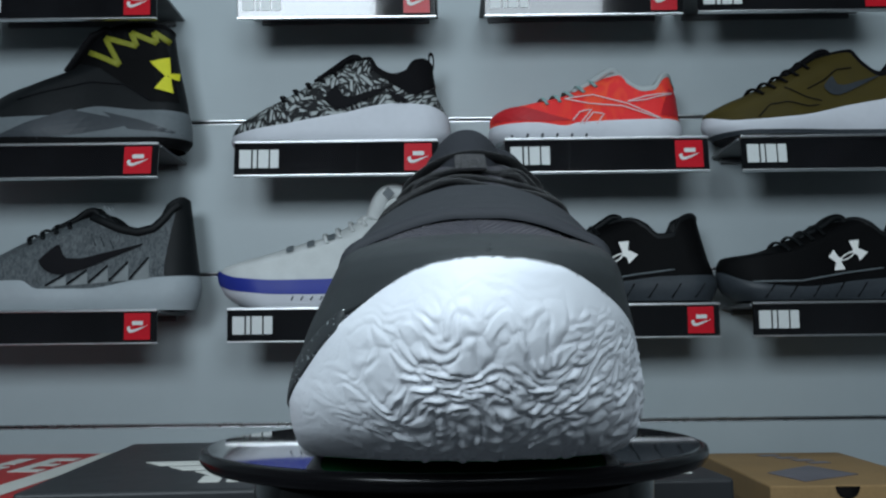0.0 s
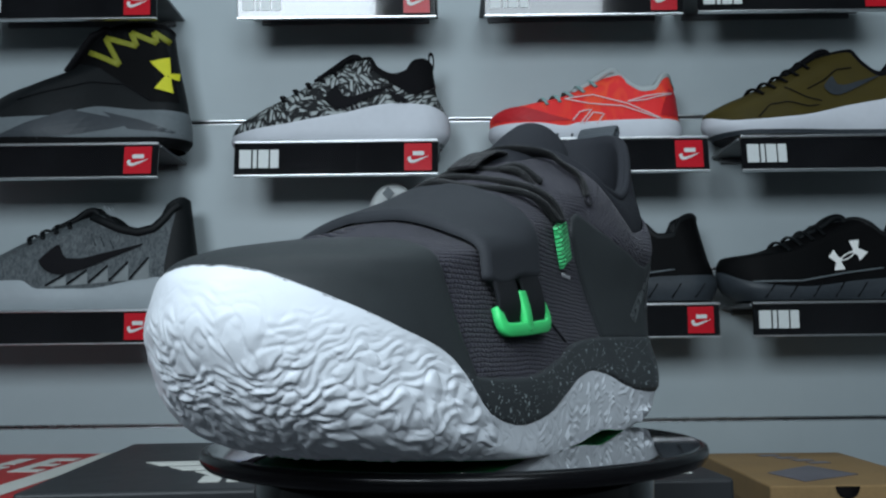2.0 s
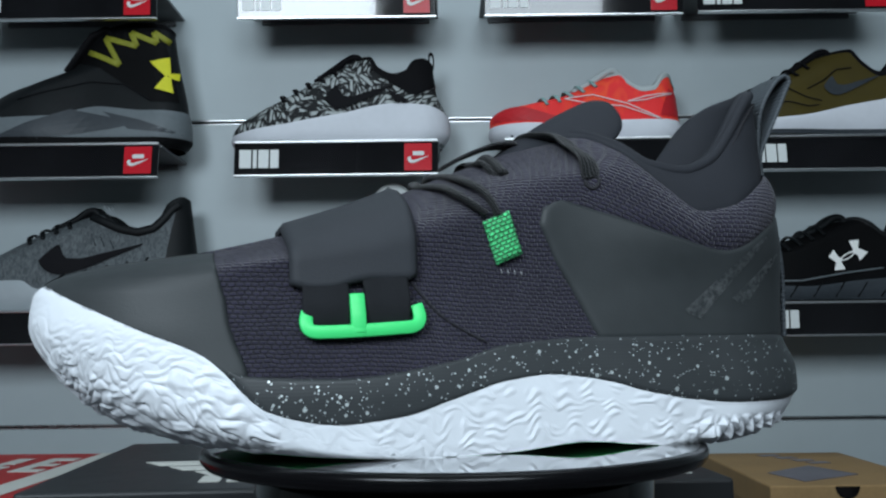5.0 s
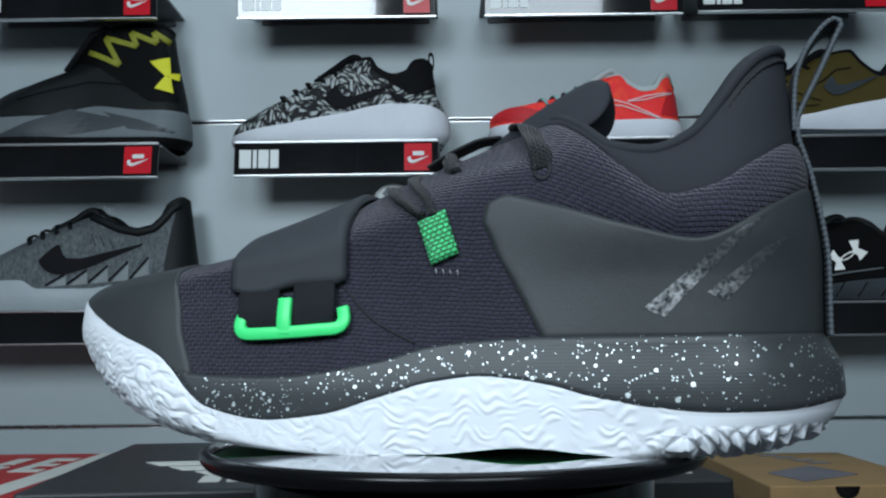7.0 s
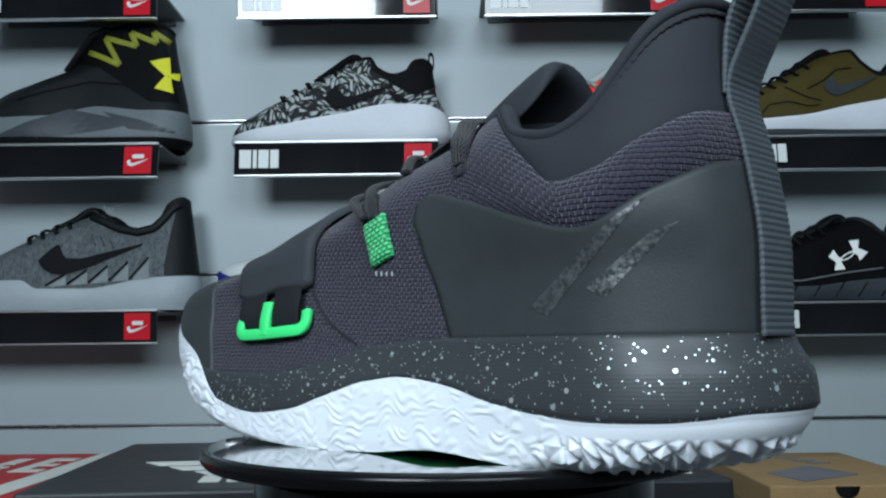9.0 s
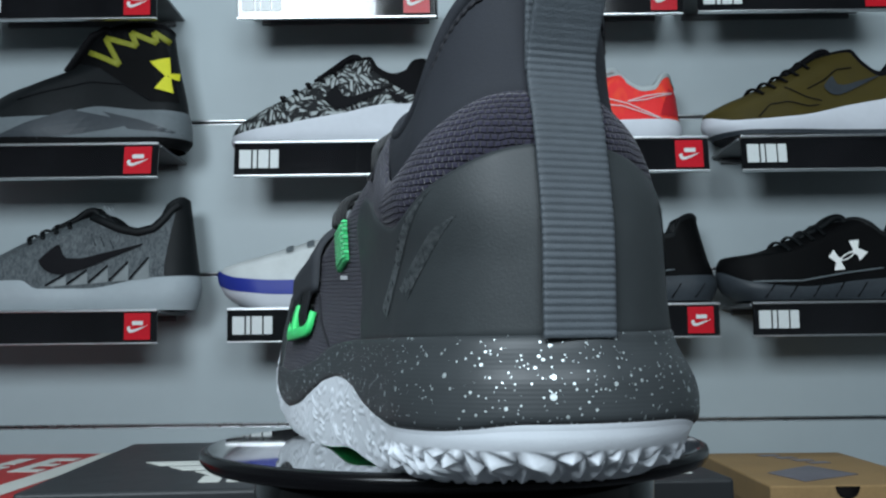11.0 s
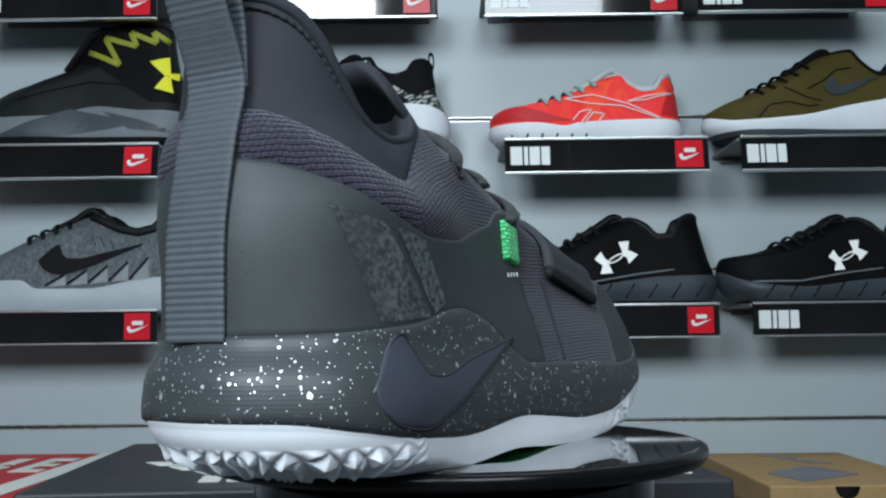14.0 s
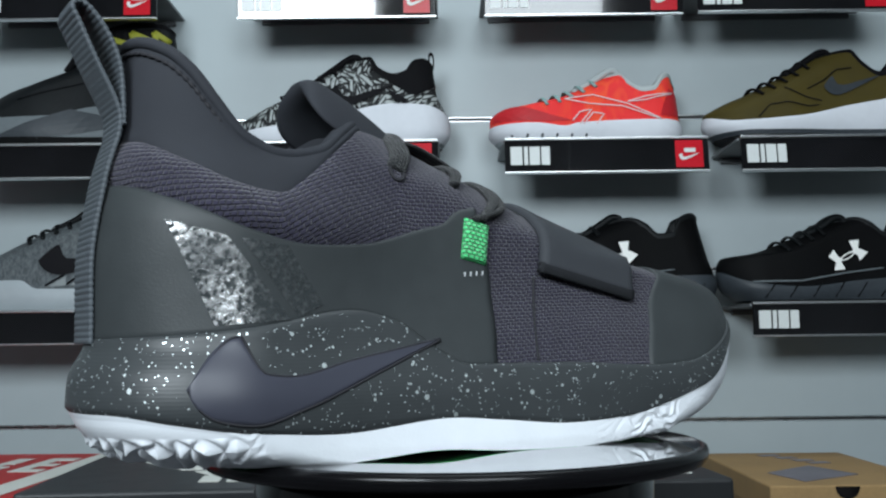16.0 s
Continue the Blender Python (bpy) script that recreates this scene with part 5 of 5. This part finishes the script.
RED_DEEP = mat("deep red overlay", (0.46, 0.016, 0.022), 0.5, vary=0.12, scale=80)
AQUA = mat("grey-green lace", (0.24, 0.38, 0.37), 0.7, vary=0.1)
PALE_PRINT = mat("pale pink print", (0.72, 0.55, 0.55), 0.5, vary=0.05)
DARK_PRINT = mat("black print", (0.005, 0.005, 0.0065), 0.65, vary=0.1, spec=0.12)


def build_wall_shoes():
    row1, row2 = 0.2965, 0.0845

    def high_extra(F, s, so, co):
        decal(F, s, "ankle_panel", [(-0.008, 0.117), (-0.018, 0.135), (-0.034, 0.154), (-0.060, 0.160), (-0.118, 0.160), (-0.132, 0.120), (-0.145, 0.060), (-0.110, 0.060), (-0.075, 0.084), (-0.040, 0.108)], UPPER_DARK, "black cloth ankle panel", 0.0006)
        for flare in (((-0.107, 0.115), (-0.130, 0.1223), (-0.1330, 0.0970), (-0.1270, 0.0950)), ((-0.1270, 0.0960), (-0.1330, 0.0940), (-0.1374, 0.0718), (-0.115, 0.0775)), ((-0.131, 0.0990), (-0.1417, 0.102), (-0.1417, 0.0912), (-0.131, 0.0925))):
            decal(F, s, "bow_mark", flare, YELLOW, "bright yellow mark", 0.0022)
        zig = [(-0.0242, 0.131), (-0.0674, 0.1107), (-0.0458, 0.1496), (-0.0890, 0.1366), (-0.0804, 0.156), (-0.115, 0.141), (-0.1106, 0.156), (-0.130, 0.143)]
        for a, b in zip(zig, zig[1:]):
            stroke(F, s, "zigzag_print", (a, b), 0.0075, OLIVE_Y, 0.0018, "dull yellow zigzag")
        stroke(F, s, "seam", ((0.060, 0.062), (0.020, 0.075), (-0.030, 0.088), (-0.075, 0.084), (-0.110, 0.062)), 0.0016, DARK_PRINT)
        decal(F, s, "sole_facet", [(-0.150, 0.016), (-0.100, 0.034), (-0.050, 0.046), (-0.085, 0.022)], SOLE_SLATE, "", 0.0026)
        decal(F, s, "sole_facet", [(-0.008, 0.049), (0.045, 0.030), (0.085, 0.012), (0.030, 0.010), (-0.060, 0.022), (-0.100, 0.030)], SOLE_SLATE, "", 0.0026)
        decal(F, s, "yellow_tag", [(0.090, 0.036), (0.083, 0.036), (0.083, 0.022), (0.090, 0.022)], YELLOW, "", 0.003)

    wall_shoe(HIGH, (124 - 784) / 1342 - 0.0033, row1 + 0.001, (UPPER_CHAR, SOLE_GREY, LIN_BLACK), "black high-top basketball shoe with yellow zigzag and grey sole", laces=0, sole_low=(0.012, UPPER_DARK), extra=high_extra)

    def print_extra(F, s, so, co):
        flank_tick(F, s, -0.072, 0.090, 0.046, 0.036, DARK_PRINT, "black curved tick")
        decal(F, s, "heel_patch", [(-0.062, 0.075), (-0.095, 0.056), (-0.075, 0.055)], DARK_PRINT)
        P = F.band(np.linspace(F.tau(-0.040, 0.1, 1), F.tau(-0.040, 0.1, -1), 60), lambda xx, q: curve1([(-0.13, 0.088), (-0.118, 0.075), (-0.098, 0.066), (-0.075, 0.078), (-0.045, 0.100)])(xx), lambda xx, q: co(xx) + 0.0, 8)
        sheet("padded_collar", P, LIN_BLACK, s, "black padded collar", off=0.0008)
    wall_shoe(PRINT, (604 - 784) / 1342 - 0.0033, row1, (PRINT_M, SOLE_WHITE, LIN_BLACK), "black and white feather-print running shoe with white sole", laces=5, loop=True, sole_low=(0.005, SOLE_GREY), extra=print_extra)

    def red_extra(F, s, so, co):
        for pts in (((0.032, 0.055), (-0.007, 0.062), (-0.052, 0.050), (-0.094, 0.030)), ((0.030, 0.055), (0.000, 0.050), (-0.045, 0.047), (-0.094, 0.029)),
                    ((0.022, 0.026), (0.012, 0.038), (-0.004, 0.042), (0.012, 0.022)), ((0.008, 0.021), (-0.006, 0.038), (-0.020, 0.036), (-0.010, 0.022)),
                    ((-0.052, 0.053), (-0.075, 0.060), (-0.112, 0.066)), ((-0.052, 0.053), (-0.075, 0.055), (-0.112, 0.065))):
            stroke(F, s, "line_print", pts, 0.0017, PALE_PRINT)
        decal(F, s, "toe_overlay", [(0.124, 0.028), (0.122, 0.040), (0.105, 0.048), (0.085, 0.046), (0.050, 0.034), (0.020, 0.026), (0.060, 0.026)], RED_DEEP, "deep red toe overlay", 0.0006)
        decal(F, s, "heel_overlay", [(-0.122, 0.034), (-0.120, 0.066), (-0.108, 0.072), (-0.100, 0.052), (-0.094, 0.034)], RED_DEEP, "deep red heel overlay", 0.0006)
        for q in range(6):
            xx = 0.10 - q * 0.019
            stroke(F, s, "sole_groove", ((xx, 0.004), (xx - 0.001, 0.0095)), 0.003, SOLE_SLATE, 0.0022)
        P = F.band(np.linspace(0.86, 1.14, 30), lambda xx, q: co(xx) - 0.012, lambda xx, q: co(xx) + 0.001, 5)
        sheet("heel_tab", P, AQUA, s, "grey-green heel tab", off=0.001)
    wall_shoe(RED, (1041 - 784) / 1342 - 0.0033, row1, (RED_M, SOLE_WHITE, PALE_LINING), "bright coral red running shoe with white sole", laces=5, lace_mat=AQUA, sole_low=(0.005, SOLE_PALE), extra=red_extra)

    def olive_extra(F, s, so, co):
        flank_tick(F, s, -0.080, 0.075, 0.052, 0.028, SOLE_SLATE, "dark curved tick")
        stroke(F, s, "seam", ((0.085, 0.022), (0.070, 0.038), (0.045, 0.042), (0.020, 0.036), (0.005, 0.038)), 0.0016, DARK_PRINT)
        stroke(F, s, "seam", ((0.048, 0.062), (0.020, 0.048), (0.000, 0.044)), 0.0016, DARK_PRINT)
        stroke(F, s, "seam", ((0.018, 0.060), (-0.005, 0.072), (-0.025, 0.088), (-0.045, 0.090)), 0.0016, DARK_PRINT)
    wall_shoe(OLIVE, (1448.5 - 784) / 1342 - 0.0033, row1 + 0.006, (OLIVE_M, SOLE_WHITE, LIN_BLACK), "olive green running shoe with white sole and black laces", laces=5, sole_low=(0.006, SOLE_SLATE), extra=olive_extra)

    def grey_extra(F, s, so, co):
        flank_tick(F, s, -0.088, 0.130, 0.046, 0.042, DARK_PRINT, "black curved tick")
        for q in range(5):
            xx, foot, top = 0.028 - q * 0.026, 0.030 + q * 0.0020, 0.044 + q * 0.0052
            decal(F, s, "zigzag_print", [(xx, foot), (xx - 0.021, top), (xx - 0.022, foot + 0.002)], TRIANGLE, "grey triangle", 0.0012)
            # A dark stroke paints the black shadow along each triangle.
            stroke(F, s, "triangle_shadow", ((xx + 0.003, foot + 0.002), (xx - 0.020, top + 0.003)), 0.0022, DARK_PRINT, 0.0014)
        P = F.band(np.linspace(F.tau(-0.118, 0.07, 1), F.tau(-0.118, 0.07, -1), 50), lambda xx, q: so(xx) + 0.001, lambda xx, q: co(xx) - 0.002, 10)
        sheet("heel_counter", P, UPPER_CHAR, s, "dark leather heel", off=0.0008)
        stroke(F, s, "collar_binding", ((-0.018, 0.122), (-0.034, 0.116), (-0.056, 0.106), (-0.080, 0.101), (-0.100, 0.106), (-0.112, 0.118), (-0.122, 0.132), (-0.131, 0.139)), 0.011, UPPER_CHAR, 0.0016, "dark padded collar edge", 0.006)
        for q in range(3):
            stroke(F, s, "lining_stripe", ((-0.020 - q * 0.012, 0.100 - q * 0.004), (-0.026 - q * 0.012, 0.084 - q * 0.002)), 0.0012, SOLE_SLATE, 0.001)
        for q in range(3):
            tube("tongue_stripe", [(-0.030 - q * 0.005, 0.012, 0.139 - q * 0.001), (-0.038 - q * 0.004, 0.018, 0.128 - q * 0.001)], 0.0026, 0.0010, SOLE_PALE, s, "", seg=6)
    wall_shoe(GREY, (145.5 - 784) / 1342 - 0.0033, row2, (GREY_M, SOLE_PALE, UPPER_CHAR), "grey woven basketball shoe with black tick and pale sole", laces=4, extra=grey_extra)

    def white_extra(F, s, so, co):
        P = F.band(np.linspace(0, 0.9, 90), lambda xx, q: so(xx) - 0.0165 + np.clip((0.10 - xx) * -0.02, -0.002, 0.0), lambda xx, q: so(xx) + 0.0005, 6)
        sheet("blue_band", P, BLUE, s, "royal blue midsole band", off=0.0026)
        pad = smooth_path([(-0.062, 0.0, 0.116), (-0.071, 0.0, 0.138), (-0.081, 0.0, 0.151), (-0.094, 0.0, 0.152), (-0.106, 0.0, 0.140)], 6)
        top_pad = tube("tongue_pad", pad, 0.046, 0.024, WHITE_M, s, "white padded tongue top", side=(0, 1, 0), seg=20, power=0.75)
        part("diamond_mark", slab_bm([(-0.083, 0.158), (-0.091, 0.149), (-0.083, 0.140), (-0.075, 0.149)], 0.0215, 0.0236), SOLE_GREY, top_pad, "grey printed diamond")
        for q in range(4):
            xx = 0.040 - q * 0.012
            stroke(F, s, "sole_mark", ((xx, 0.010), (xx - 0.003, 0.015)), 0.002, SOLE_SLATE, 0.0024)
        for q in range(3):
            xx = 0.043 - q * 0.026
            zt = F.top(xx)
            decal(F, s, "lace_tab", [(xx + 0.005, zt - 0.006), (xx - 0.004, zt - 0.003), (xx - 0.005, zt - 0.011), (xx + 0.004, zt - 0.013)], SOLE_GREY, "", 0.003)
    wall_shoe(WHITE, (578 - 784) / 1342 - 0.0033, row2 - 0.0, (WHITE_M, SOLE_WHITE, WHITE_M), "white mesh basketball shoe with blue sole band", laces=5, extra=white_extra)

    def black_extra(F, s, so, co, cx=0.006, cz=0.056, size=0.00038):
        twin_mark(F, s, cx, cz, size, SILVER)
        for q in range(7):
            xx = 0.085 - q * 0.030
            stroke(F, s, "sole_groove", ((xx, 0.004), (xx - 0.012, 0.022)), 0.0022, UPPER_DARK, 0.0018)
        stroke(F, s, "welt", ((0.10, 0.024), (0.04, 0.024), (-0.02, 0.034), (-0.07, 0.040)), 0.0022, SOLE_GREY)
    wall_shoe(BLACK, (1088.5 - 784) / 1342 - 0.0033, row2 + 0.004, (UPPER_DARK, SOLE_SLATE, UPPER_CHAR), "black running shoe with silver mark and slate sole", laces=4, extra=black_extra)
    wall_shoe(BLACKB, (1448 - 784) / 1342 - 0.0033, row2 + 0.003, (UPPER_DARK, SOLE_SLATE, UPPER_CHAR), "black running shoe with silver mark and slate sole", laces=4,
              extra=lambda F, s, so, co: black_extra(F, s, so, co, -0.0245, 0.057, 0.00035))


build_room()
build_shelves()
build_boxes()
plate = build_turntable()
hero = build_hero()
build_wall_shoes()


# ---------------------------------------------------------------- what moves
def motions():
    """The disc and the shoe on it turn together, evenly."""
    times = [k for k in range(0, 17)]
    for thing in (plate, hero):
        walk(thing, [(float(t), pose(0, 0, 0, 0, 0, TURN_START + TURN_RATE * t)) for t in times])


motions()
